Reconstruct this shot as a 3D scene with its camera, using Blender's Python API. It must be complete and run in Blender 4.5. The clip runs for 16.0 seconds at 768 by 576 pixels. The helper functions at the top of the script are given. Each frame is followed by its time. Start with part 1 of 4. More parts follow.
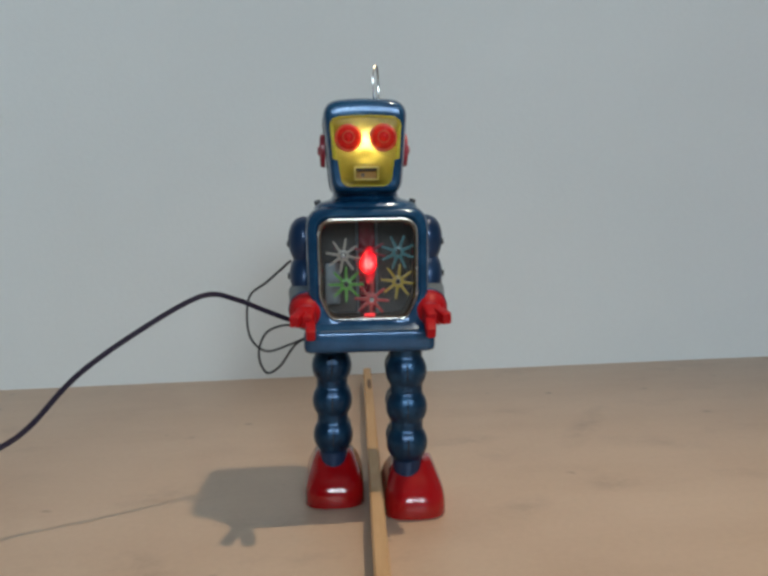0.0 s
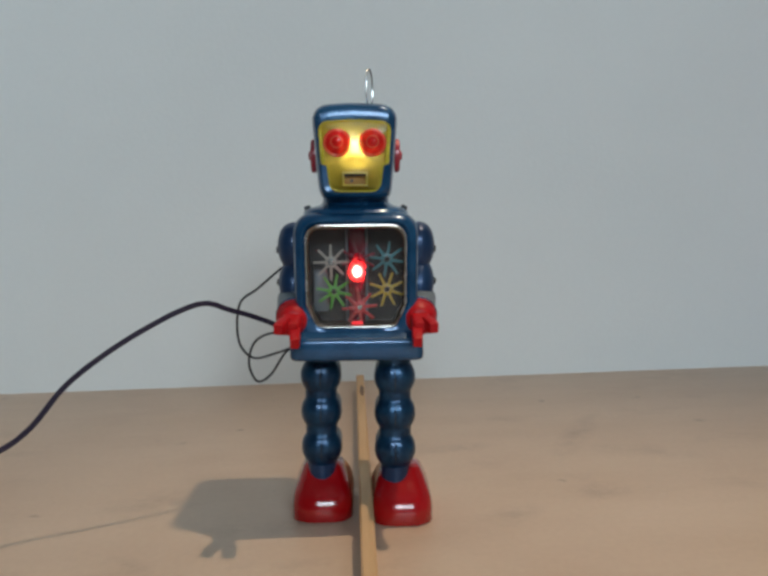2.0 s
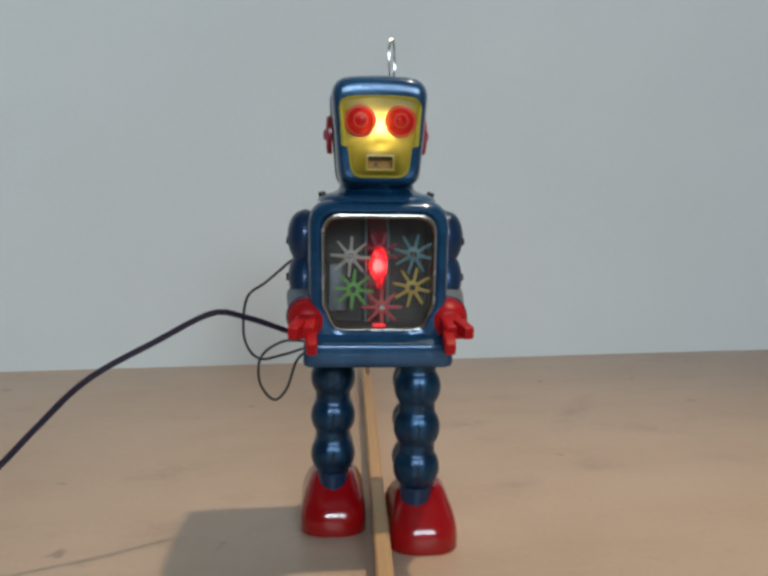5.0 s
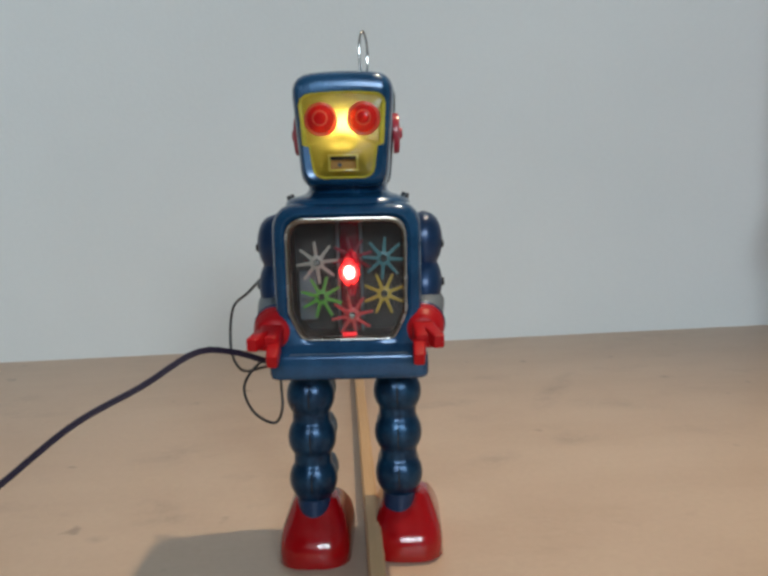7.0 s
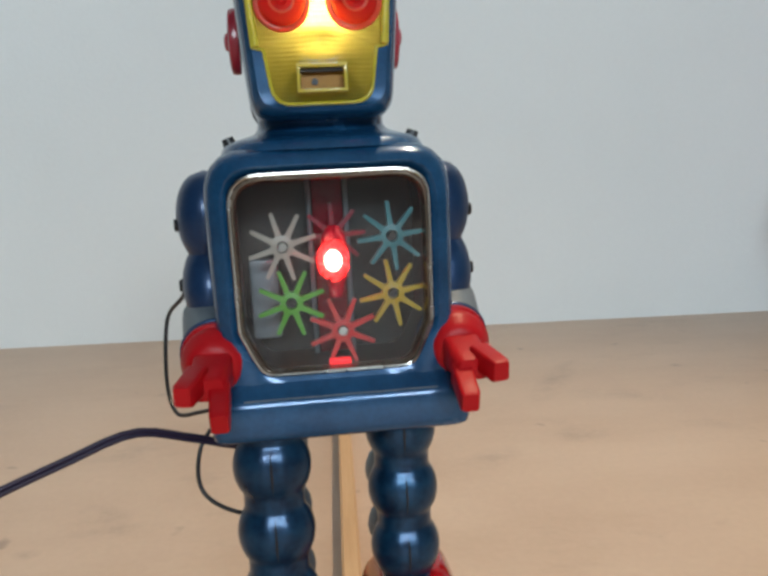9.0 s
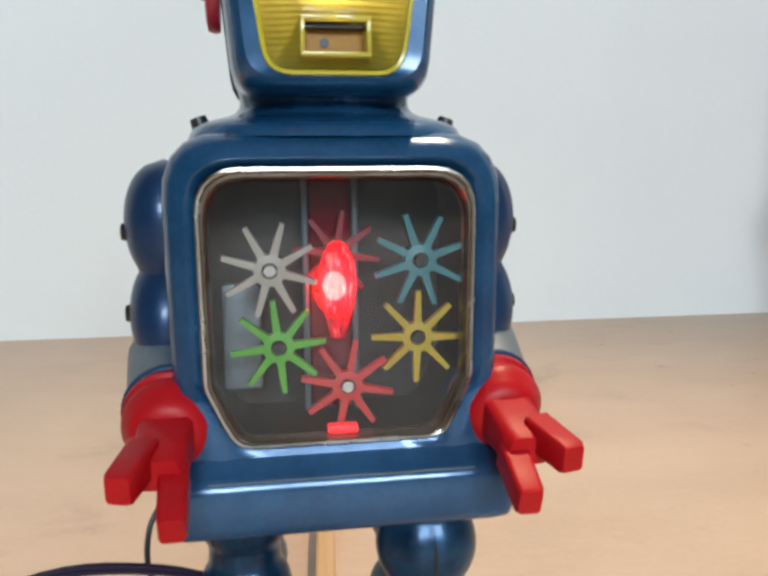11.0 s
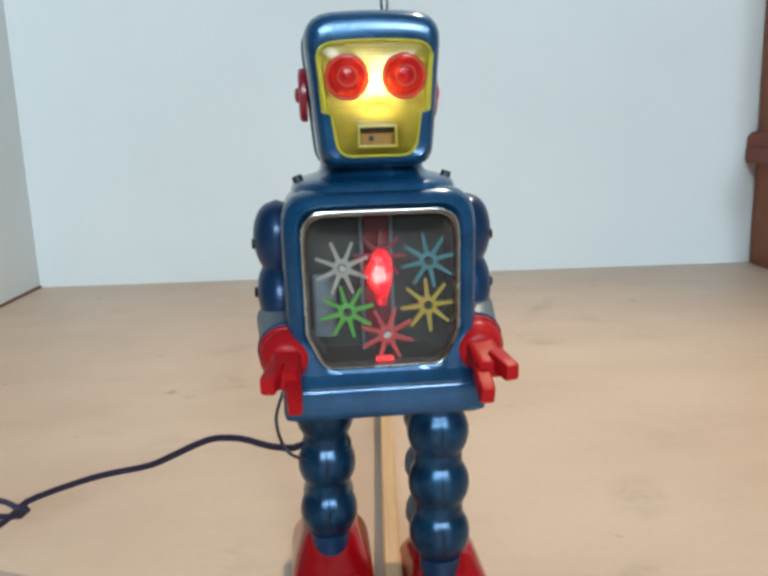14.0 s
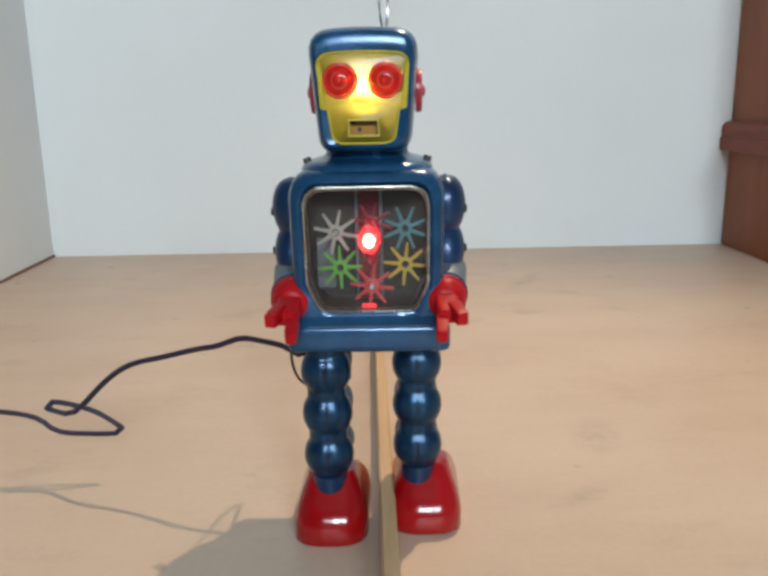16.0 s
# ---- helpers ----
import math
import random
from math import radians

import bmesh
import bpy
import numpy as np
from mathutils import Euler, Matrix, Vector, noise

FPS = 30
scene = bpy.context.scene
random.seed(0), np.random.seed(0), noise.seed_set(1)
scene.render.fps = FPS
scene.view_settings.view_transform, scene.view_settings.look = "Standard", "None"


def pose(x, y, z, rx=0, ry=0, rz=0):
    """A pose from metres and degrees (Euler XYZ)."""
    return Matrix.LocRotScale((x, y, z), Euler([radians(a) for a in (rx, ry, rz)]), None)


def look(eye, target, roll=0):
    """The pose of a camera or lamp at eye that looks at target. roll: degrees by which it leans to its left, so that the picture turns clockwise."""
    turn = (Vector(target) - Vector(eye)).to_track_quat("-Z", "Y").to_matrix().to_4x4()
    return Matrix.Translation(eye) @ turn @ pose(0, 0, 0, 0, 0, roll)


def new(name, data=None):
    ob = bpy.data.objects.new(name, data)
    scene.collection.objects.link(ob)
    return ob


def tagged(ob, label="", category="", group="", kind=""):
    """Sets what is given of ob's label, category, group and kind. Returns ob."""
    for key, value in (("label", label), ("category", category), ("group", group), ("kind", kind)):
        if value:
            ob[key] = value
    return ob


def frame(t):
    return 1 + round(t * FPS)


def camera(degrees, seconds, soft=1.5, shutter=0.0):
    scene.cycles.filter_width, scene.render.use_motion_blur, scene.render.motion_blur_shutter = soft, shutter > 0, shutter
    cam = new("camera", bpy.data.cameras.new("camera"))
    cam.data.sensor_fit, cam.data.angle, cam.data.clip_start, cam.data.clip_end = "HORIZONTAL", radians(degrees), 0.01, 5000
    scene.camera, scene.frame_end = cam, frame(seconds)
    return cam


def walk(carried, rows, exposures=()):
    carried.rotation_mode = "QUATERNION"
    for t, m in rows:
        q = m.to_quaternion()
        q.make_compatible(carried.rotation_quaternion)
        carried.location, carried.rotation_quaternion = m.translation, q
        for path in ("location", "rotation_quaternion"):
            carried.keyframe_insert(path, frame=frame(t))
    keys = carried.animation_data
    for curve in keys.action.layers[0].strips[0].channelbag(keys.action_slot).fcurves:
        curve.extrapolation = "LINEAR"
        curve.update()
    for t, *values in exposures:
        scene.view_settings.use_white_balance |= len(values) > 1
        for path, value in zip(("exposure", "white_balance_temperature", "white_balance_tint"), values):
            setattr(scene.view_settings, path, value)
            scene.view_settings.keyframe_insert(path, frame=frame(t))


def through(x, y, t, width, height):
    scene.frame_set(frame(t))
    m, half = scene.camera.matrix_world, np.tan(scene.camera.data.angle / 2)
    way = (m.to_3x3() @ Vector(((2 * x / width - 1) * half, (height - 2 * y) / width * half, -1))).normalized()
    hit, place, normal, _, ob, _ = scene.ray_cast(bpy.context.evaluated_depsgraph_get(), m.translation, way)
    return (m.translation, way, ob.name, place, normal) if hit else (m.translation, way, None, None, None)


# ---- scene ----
cam = camera(53.04, 16.0, soft=3.2, shutter=0.4)
CAMERA = [
    (0, pose(-0.0032, -0.7796, 0.1741, 83.73, 2.08, -2.22)),
    (0.5, pose(0.0060, -0.7808, 0.1767, 83.58, 2.08, -1.58)),
    (1, pose(0.0027, -0.7773, 0.1765, 83.84, 1.80, -2.05)),
    (1.5, pose(-0.0010, -0.7662, 0.1806, 83.54, 1.72, -2.43)),
    (2, pose(0.0001, -0.7797, 0.1730, 84.31, 1.65, -2.38)),
    (2.5, pose(-0.0066, -0.7927, 0.1729, 84.65, 1.48, -3.02)),
    (3, pose(-0.0063, -0.7922, 0.1737, 84.45, 1.43, -2.37)),
    (3.5, pose(-0.0073, -0.7960, 0.1745, 84.23, 1.55, -2.31)),
    (4, pose(-0.0068, -0.7836, 0.1774, 83.65, 1.36, -2.65)),
    (4.5, pose(-0.0083, -0.7930, 0.1738, 83.43, 1.05, -2.44)),
    (7, pose(-0.0057, -0.8346, 0.1845, 81.68, 2.18, -3.24)),
    (7.5, pose(0.0024, -0.8401, 0.1808, 82.00, 2.17, -2.56)),
    (8, pose(0.0033, -0.8062, 0.1768, 81.65, 2.71, -0.95)),
    (8.5, pose(0.0002, -0.7890, 0.1683, 80.95, 2.30, -3.31)),
    (9, pose(0.0019, -0.7763, 0.1668, 81.00, 2.06, -3.89)),
    (11.5, pose(0.0076, -0.7705, 0.1671, 80.36, 1.05, -4.32)),
    (12, pose(0.0030, -0.8079, 0.1704, 79.84, 0.89, -3.95)),
    (12.5, pose(-0.0048, -0.8439, 0.1781, 80.11, 0.76, -3.51)),
    (13, pose(0.0090, -0.9002, 0.1840, 79.76, 1.12, -2.27)),
    (13.5, pose(0.0116, -0.9548, 0.1901, 79.11, 1.43, -1.05)),
    (14, pose(0.0015, -0.9871, 0.1939, 77.91, 1.95, -0.76)),
    (14.5, pose(0.0002, -1.0099, 0.1922, 77.72, 1.76, -0.29)),
    (15, pose(0.0019, -1.0239, 0.1993, 77.56, 1.41, -0.54)),
    (15.5, pose(-0.0031, -1.0373, 0.2020, 76.51, 1.64, -0.83)),
    (16, pose(-0.0027, -1.0515, 0.1998, 76.43, 0.92, -1.16)),
]
walk(cam, CAMERA, exposures=[(0.0, -0.18, 6500, 10), (4.5, -0.13, 6500, 10), (7.0, -0.04, 6600, 11), (9.0, 0.24, 6600, 11), (11.5, 0.70, 6700, 12), (12.0, 0.68, 6600, 11), (12.6, 0.63, 6450, 9),
                           (13.0, 0.60, 6200, 6), (14.0, 0.50, 6200, 6), (14.6, 0.47, 6500, 10), (16.0, 0.40, 6600, 11)])

# ---- world and light ----
world = bpy.data.worlds.new("world")
scene.world = world
world.use_nodes = True
wn = world.node_tree.nodes
sky = wn.new("ShaderNodeTexSky")
sky.sky_type = "NISHITA"
sky.sun_disc = False
sky.sun_elevation = radians(40)
sky.sun_rotation = radians(90)
wn["Background"].inputs["Strength"].default_value = 0.1
world.node_tree.links.new(sky.outputs[0], wn["Background"].inputs[0])


def area_lamp(name, m, sx, sy, watts, colour):
    """Daylight through an opening of the room."""
    data = bpy.data.lights.new(name, "AREA")
    data.shape, data.size, data.size_y = "RECTANGLE", sx, sy
    data.energy, data.color = watts, colour
    ob = new(name, data)
    ob.matrix_world = m
    return ob


data = bpy.data.lights.new("lamp_light", "SPOT")
data.energy, data.color, data.shadow_soft_size = 13.0, (1.0, 0.78, 0.52), 0.009
data.spot_size, data.spot_blend = radians(108), 1.0
new("lamp_light", data).matrix_world = look((0.21, -0.41, 0.80), (0.0, -0.66, 0.0))
area_lamp("window_light", look((0.35, -3.3, 1.20), (0.25, 0.0, 0.25)), 1.4, 0.60, 73.0, (0.74, 0.90, 1.00))


# ---- materials ----
def material(name):
    m = bpy.data.materials.new(name)
    m.use_nodes = True
    t = m.node_tree
    return m, t.nodes, t.links, t.nodes["Principled BSDF"]


def coords(n, l, scale):
    tc = n.new("ShaderNodeTexCoord")
    mp = n.new("ShaderNodeMapping")
    mp.inputs["Scale"].default_value = scale
    l.new(tc.outputs["Object"], mp.inputs["Vector"])
    return mp.outputs["Vector"]


def noise_tex(n, l, vec, scale, detail=4, rough=0.55):
    t = n.new("ShaderNodeTexNoise")
    t.inputs["Scale"].default_value, t.inputs["Detail"].default_value, t.inputs["Roughness"].default_value = scale, detail, rough
    l.new(vec, t.inputs["Vector"])
    return t.outputs["Fac"]


def ramp(n, l, fac, stops):
    r = n.new("ShaderNodeValToRGB")
    e = r.color_ramp.elements
    while len(e) < len(stops):
        e.new(0.5)
    for el, (p, c) in zip(e, stops):
        el.position, el.color = p, (*c, 1)
    l.new(fac, r.inputs["Fac"])
    return r.outputs["Color"]


def mixed(n, l, fac, a, b, mode="MIX"):
    m = n.new("ShaderNodeMix")
    m.data_type, m.blend_type = "RGBA", mode
    if isinstance(fac, float):
        m.inputs[0].default_value = fac
    else:
        l.new(fac, m.inputs[0])
    for s, v in ((m.inputs[6], a), (m.inputs[7], b)):
        if isinstance(v, tuple):
            s.default_value = (*v, 1)
        else:
            l.new(v, s)
    return m.outputs[2]


def bump(n, l, b, fac, strength, distance):
    k = n.new("ShaderNodeBump")
    k.inputs["Strength"].default_value, k.inputs["Distance"].default_value = strength, distance
    l.new(fac, k.inputs["Height"])
    l.new(k.outputs["Normal"], b.inputs["Normal"])


def worn(name, a, b_col, rough, metal=0.0, scale=60.0, grain=900.0, relief=0.0002, coat=0.0, rough_span=0.12):
    """A surface that varies between two near colours, in patches and in grain."""
    m, n, l, b = material(name)
    v = coords(n, l, (1, 1, 1))
    big = noise_tex(n, l, v, scale)
    fine = noise_tex(n, l, v, grain, 2)
    c = ramp(n, l, big, [(0.3, a), (0.7, b_col)])
    c = mixed(n, l, 0.25, c, ramp(n, l, fine, [(0.3, a), (0.7, b_col)]))
    l.new(c, b.inputs["Base Color"])
    mr = n.new("ShaderNodeMapRange")
    mr.inputs["To Min"].default_value, mr.inputs["To Max"].default_value = max(rough - rough_span, 0.03), rough + rough_span
    l.new(big, mr.inputs["Value"])
    l.new(mr.outputs[0], b.inputs["Roughness"])
    b.inputs["Metallic"].default_value = metal
    b.inputs["Coat Weight"].default_value = coat
    b.inputs["Coat Roughness"].default_value = 0.12
    if relief:
        bump(n, l, b, fine, 0.3, relief)
    return m


def floor_material():
    m, n, l, b = material("pale_board")
    v = coords(n, l, (1, 1, 1))
    long = coords(n, l, (1.2, 5.0, 1))
    streak = noise_tex(n, l, long, 3.2, 6, 0.6)
    blot = noise_tex(n, l, v, 7.0, 5, 0.6)
    fine = noise_tex(n, l, v, 260.0, 3)
    c = ramp(n, l, streak, [(0.3, (0.50, 0.355, 0.250)), (0.5, (0.57, 0.420, 0.310)), (0.72, (0.62, 0.465, 0.345))])
    c = mixed(n, l, 0.5, c, ramp(n, l, blot, [(0.28, (0.47, 0.325, 0.235)), (0.5, (0.57, 0.420, 0.312)), (0.75, (0.61, 0.460, 0.350))]))
    stain = noise_tex(n, l, coords(n, l, (4.0, 7.0, 1)), 2.3, 7, 0.7)
    mask = ramp(n, l, stain, [(0.57, (0, 0, 0)), (0.75, (0.38, 0.38, 0.38))])
    c = mixed(n, l, mask, c, (0.30, 0.205, 0.150))
    rough_edge = ramp(n, l, noise_tex(n, l, v, 60.0, 5, 0.7), [(0.35, (0, 0, 0)), (0.65, (1, 1, 1))])
    # old smudges: x, y, length, width, turn, depth
    for x, y, rx, ry, turn, depth in ((0.168, -0.21, 0.075, 0.014, 62, 0.5), (0.148, -0.33, 0.022, 0.016, 20, 0.6), (0.088, -0.36, 0.024, 0.014, 35, 0.45), (0.071, -0.236, 0.035, 0.012, 10, 0.4),
                                      (0.272, -0.19, 0.007, 0.006, 0, 0.8), (0.132, -0.62, 0.032, 0.018, 70, 0.5), (0.107, -0.69, 0.030, 0.010, 30, 0.4), (-0.13, -0.32, 0.035, 0.025, 40, 0.35),
                                      (-0.119, -0.406, 0.020, 0.012, -40, 0.5), (-0.108, -0.424, 0.026, 0.008, 5, 0.5), (-0.143, -0.443, 0.008, 0.006, 0, 0.6), (0.20, -0.26, 0.05, 0.02, -20, 0.3)):
        mp = n.new("ShaderNodeMapping")
        mp.vector_type = "TEXTURE"
        mp.inputs["Location"].default_value = (x, y, 0)
        mp.inputs["Rotation"].default_value = (0, 0, radians(turn))
        mp.inputs["Scale"].default_value = (rx, ry, 1)
        l.new(v, mp.inputs["Vector"])
        gr = n.new("ShaderNodeTexGradient")
        gr.gradient_type = "SPHERICAL"
        l.new(mp.outputs["Vector"], gr.inputs["Vector"])
        fade = ramp(n, l, gr.outputs["Fac"], [(0.0, (0, 0, 0)), (0.8, (depth, depth, depth))])
        c = mixed(n, l, mixed(n, l, 1.0, fade, rough_edge, "MULTIPLY"), c, (0.27, 0.195, 0.145))
    spots = noise_tex(n, l, v, 34.0, 2, 0.5)
    c = mixed(n, l, ramp(n, l, spots, [(0.715, (0, 0, 0)), (0.76, (0.55, 0.55, 0.55))]), c, (0.20, 0.135, 0.10))
    c = mixed(n, l, 0.05, c, ramp(n, l, fine, [(0.35, (0.3, 0.22, 0.15)), (0.65, (0.7, 0.58, 0.45))]))
    l.new(c, b.inputs["Base Color"])
    b.inputs["Roughness"].default_value = 0.45
    bump(n, l, b, fine, 0.06, 0.0004)
    return m


def wood_material(name, dark, light, scale=(3, 30, 30), rough=0.45):
    m, n, l, b = material(name)
    g = noise_tex(n, l, coords(n, l, scale), 4.0, 6, 0.65)
    f = noise_tex(n, l, coords(n, l, (scale[0] * 6, scale[1] * 6, scale[2] * 6)), 5.0, 3)
    c = ramp(n, l, g, [(0.3, dark), (0.7, light)])
    c = mixed(n, l, 0.3, c, ramp(n, l, f, [(0.3, dark), (0.7, light)]))
    l.new(c, b.inputs["Base Color"])
    b.inputs["Roughness"].default_value = rough
    bump(n, l, b, f, 0.2, 0.0004)
    return m


def translucent(name, colour, gloss_rough, through=0.6, inner=None, ribs=0.0):
    """Thin coloured plastic that lets the light behind it through."""
    m, n, l, b = material(name)
    b.inputs["Base Color"].default_value = (*colour, 1)
    b.inputs["Roughness"].default_value = gloss_rough
    b.inputs["Coat Weight"].default_value = 0.5
    b.inputs["Coat Roughness"].default_value = 0.08
    t = n.new("ShaderNodeBsdfTranslucent")
    t.inputs["Color"].default_value = (*(inner or colour), 1)
    mx = n.new("ShaderNodeMixShader")
    mx.inputs[0].default_value = through
    l.new(b.outputs[0], mx.inputs[1])
    l.new(t.outputs[0], mx.inputs[2])
    l.new(mx.outputs[0], n["Material Output"].inputs["Surface"])
    v = coords(n, l, (1, 1, 1))
    if not ribs:
        bump(n, l, b, noise_tex(n, l, v, 350.0, 2), 0.15, 0.0003)
        return m
    # fine level ribs, one each step
    wave = n.new("ShaderNodeTexWave")
    wave.bands_direction = "Z"
    wave.inputs["Scale"].default_value = 0.314 / ribs
    wave.inputs["Distortion"].default_value = 0.4
    l.new(v, wave.inputs["Vector"])
    k = n.new("ShaderNodeBump")
    k.inputs["Strength"].default_value, k.inputs["Distance"].default_value = 0.28, ribs * 0.3
    l.new(wave.outputs["Fac"], k.inputs["Height"])
    dull = noise_tex(n, l, v, 120.0, 4)
    for shader, socket, col in ((b, "Base Color", colour), (t, "Color", inner or colour)):
        l.new(k.outputs["Normal"], shader.inputs["Normal"])
        c = ramp(n, l, wave.outputs["Fac"], [(0.1, tuple(0.9 * q for q in col)), (0.6, col)])
        l.new(mixed(n, l, 0.5, c, ramp(n, l, dull, [(0.3, tuple(0.6 * q for q in col)), (0.7, col)])), shader.inputs[socket])
    return m


def glowing(name, colour, strength):
    m, n, l, b = material(name)
    b.inputs["Base Color"].default_value = (*colour, 1)
    b.inputs["Emission Color"].default_value = (*colour, 1)
    b.inputs["Emission Strength"].default_value = strength
    return m


def red_halo(name, colour, frosted):
    """Thin tinted shell, partly frosted, for the halo put around the lamp inside it."""
    m, n, l, b = material(name)
    n.remove(b)
    tr = n.new("ShaderNodeBsdfTransparent")
    tr.inputs["Color"].default_value = (1.0, 0.82, 0.80, 1)
    tl = n.new("ShaderNodeBsdfTranslucent")
    tl.inputs["Color"].default_value = (*colour, 1)
    mx = n.new("ShaderNodeMixShader")
    mr = n.new("ShaderNodeMapRange")
    mr.inputs["To Min"].default_value, mr.inputs["To Max"].default_value = frosted - 0.12, frosted + 0.12
    l.new(noise_tex(n, l, coords(n, l, (1, 1, 1)), 500.0, 3), mr.inputs["Value"])
    l.new(mr.outputs[0], mx.inputs[0])
    l.new(tr.outputs[0], mx.inputs[1])
    l.new(tl.outputs[0], mx.inputs[2])
    l.new(mx.outputs[0], n["Material Output"].inputs["Surface"])
    return m


def cover_glass(name):
    """Streaky red plastic, part clear and part milky, with a gloss of its own."""
    m, n, l, b = material(name)
    streak = noise_tex(n, l, coords(n, l, (1.6, 1.6, 0.5)), 330.0, 3, 0.6)
    col = ramp(n, l, streak, [(0.36, (0.30, 0.004, 0.03)), (0.52, (0.85, 0.035, 0.10)), (0.66, (1.0, 0.42, 0.42))])
    l.new(col, b.inputs["Base Color"])
    b.inputs["Roughness"].default_value = 0.12
    tl = n.new("ShaderNodeBsdfTranslucent")
    l.new(col, tl.inputs["Color"])
    tr = n.new("ShaderNodeBsdfTransparent")
    tr.inputs["Color"].default_value = (1.0, 0.35, 0.40, 1)
    inner, outer = n.new("ShaderNodeMixShader"), n.new("ShaderNodeMixShader")
    inner.inputs[0].default_value, outer.inputs[0].default_value = 0.5, 0.25
    l.new(tl.outputs[0], inner.inputs[1])
    l.new(b.outputs[0], inner.inputs[2])
    l.new(inner.outputs[0], outer.inputs[1])
    l.new(tr.outputs[0], outer.inputs[2])
    l.new(outer.outputs[0], n["Material Output"].inputs["Surface"])
    return m


def clear_pane(name, tint, gloss):
    m, n, l, b = material(name)
    n.remove(b)
    tr = n.new("ShaderNodeBsdfTransparent")
    tr.inputs["Color"].default_value = (*tint, 1)
    gl = n.new("ShaderNodeBsdfGlossy")
    gl.inputs["Roughness"].default_value = gloss
    fr = n.new("ShaderNodeFresnel")
    fr.inputs["IOR"].default_value = 1.45
    mx = n.new("ShaderNodeMixShader")
    l.new(fr.outputs[0], mx.inputs[0])
    l.new(tr.outputs[0], mx.inputs[1])
    l.new(gl.outputs[0], mx.inputs[2])
    # faint white diffuse that paints the pane's hazy reflections
    haze_veil = n.new("ShaderNodeBsdfDiffuse")
    haze_veil.inputs["Color"].default_value = (0.6, 0.58, 0.55, 1)
    mx2 = n.new("ShaderNodeMixShader")
    mr = n.new("ShaderNodeMapRange")
    mr.inputs["To Min"].default_value, mr.inputs["To Max"].default_value = 0.0, 0.035
    l.new(noise_tex(n, l, coords(n, l, (1, 1, 1)), 90.0, 4), mr.inputs["Value"])
    l.new(mr.outputs[0], mx2.inputs[0])
    l.new(mx.outputs[0], mx2.inputs[1])
    l.new(haze_veil.outputs[0], mx2.inputs[2])
    l.new(mx2.outputs[0], n["Material Output"].inputs["Surface"])
    return m


# for unseen walls and ceiling, kept dark to cut bounced light and reflections
ROOM_WALL = worn("unseen_room_grey", (0.22, 0.22, 0.215), (0.27, 0.27, 0.265), 0.9, scale=3.0, grain=200.0, relief=0.0006)
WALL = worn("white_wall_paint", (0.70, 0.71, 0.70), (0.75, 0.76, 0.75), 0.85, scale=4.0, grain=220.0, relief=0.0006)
FLOOR = floor_material()
MAHOGANY = wood_material("mahogany", (0.19, 0.046, 0.013), (0.32, 0.090, 0.024), (12, 12, 2.0), 0.6)
MAHOGANY_DARK = wood_material("mahogany_rail_wood", (0.15, 0.026, 0.010), (0.25, 0.048, 0.018), (12, 3.0, 12), 0.6)
PINE = wood_material("pine", (0.52, 0.31, 0.15), (0.64, 0.41, 0.22), (60, 3, 60), 0.6)
KNOT_AND_GAP = worn("knot_and_gap_brown", (0.13, 0.07, 0.035), (0.22, 0.12, 0.06), 0.6, scale=200.0)
BLUE = worn("blue_tin_lacquer", (0.004, 0.040, 0.106), (0.014, 0.086, 0.196), 0.24, metal=0.3, scale=70.0, grain=700.0, coat=0.3, relief=0.0001)
BLUE_DARK = worn("dark_blue_tin_lacquer", (0.003, 0.020, 0.066), (0.008, 0.042, 0.118), 0.36, metal=0.4, scale=45.0, grain=700.0, coat=0.25, relief=0.0001)
LEG_BLUE = worn("deep_blue_leg_lacquer", (0.001, 0.012, 0.040), (0.010, 0.064, 0.138), 0.32, metal=0.55, scale=130.0, grain=600.0, coat=0.12, relief=0.0001)
RED_FOOT = worn("red_lacquer", (0.26, 0.0015, 0.003), (0.34, 0.0025, 0.005), 0.14, scale=40.0, grain=600.0, coat=0.3, relief=0.0001)
RED_PLASTIC = worn("red_plastic", (0.36, 0.003, 0.006), (0.43, 0.005, 0.009), 0.42, scale=60.0, grain=800.0, coat=0.0)
RED_PLASTIC.node_tree.nodes["Principled BSDF"].inputs["Specular IOR Level"].default_value = 0.25
RED_EAR = worn("red_ear_lacquer", (0.28, 0.008, 0.022), (0.36, 0.012, 0.03), 0.32, scale=60.0, grain=800.0, coat=0.3)
BLACK = worn("black_plastic", (0.008, 0.008, 0.009), (0.014, 0.014, 0.016), 0.4)
CABLE_MAT = worn("dark_violet_cable_sheath", (0.010, 0.006, 0.022), (0.020, 0.010, 0.038), 0.55, scale=90.0)
WIRE_MAT = worn("black_wire_sheath", (0.008, 0.008, 0.010), (0.015, 0.015, 0.018), 0.45, scale=90.0)
STEEL = worn("bright_steel", (0.42, 0.43, 0.43), (0.55, 0.55, 0.55), 0.22, metal=1.0, scale=80.0, grain=900.0, relief=0.0)
AMBER = worn("amber_tinted_bevel", (0.16, 0.115, 0.085), (0.30, 0.235, 0.18), 0.22, metal=0.6, scale=80.0, relief=0.0)
BEAD = worn("dull_chrome", (0.28, 0.27, 0.25), (0.42, 0.40, 0.37), 0.25, metal=1.0, scale=120.0, grain=900.0, relief=0.0)
RED_PATCH_GLOW = glowing("red_patch_glow", (1.0, 0.02, 0.03), 0.6)
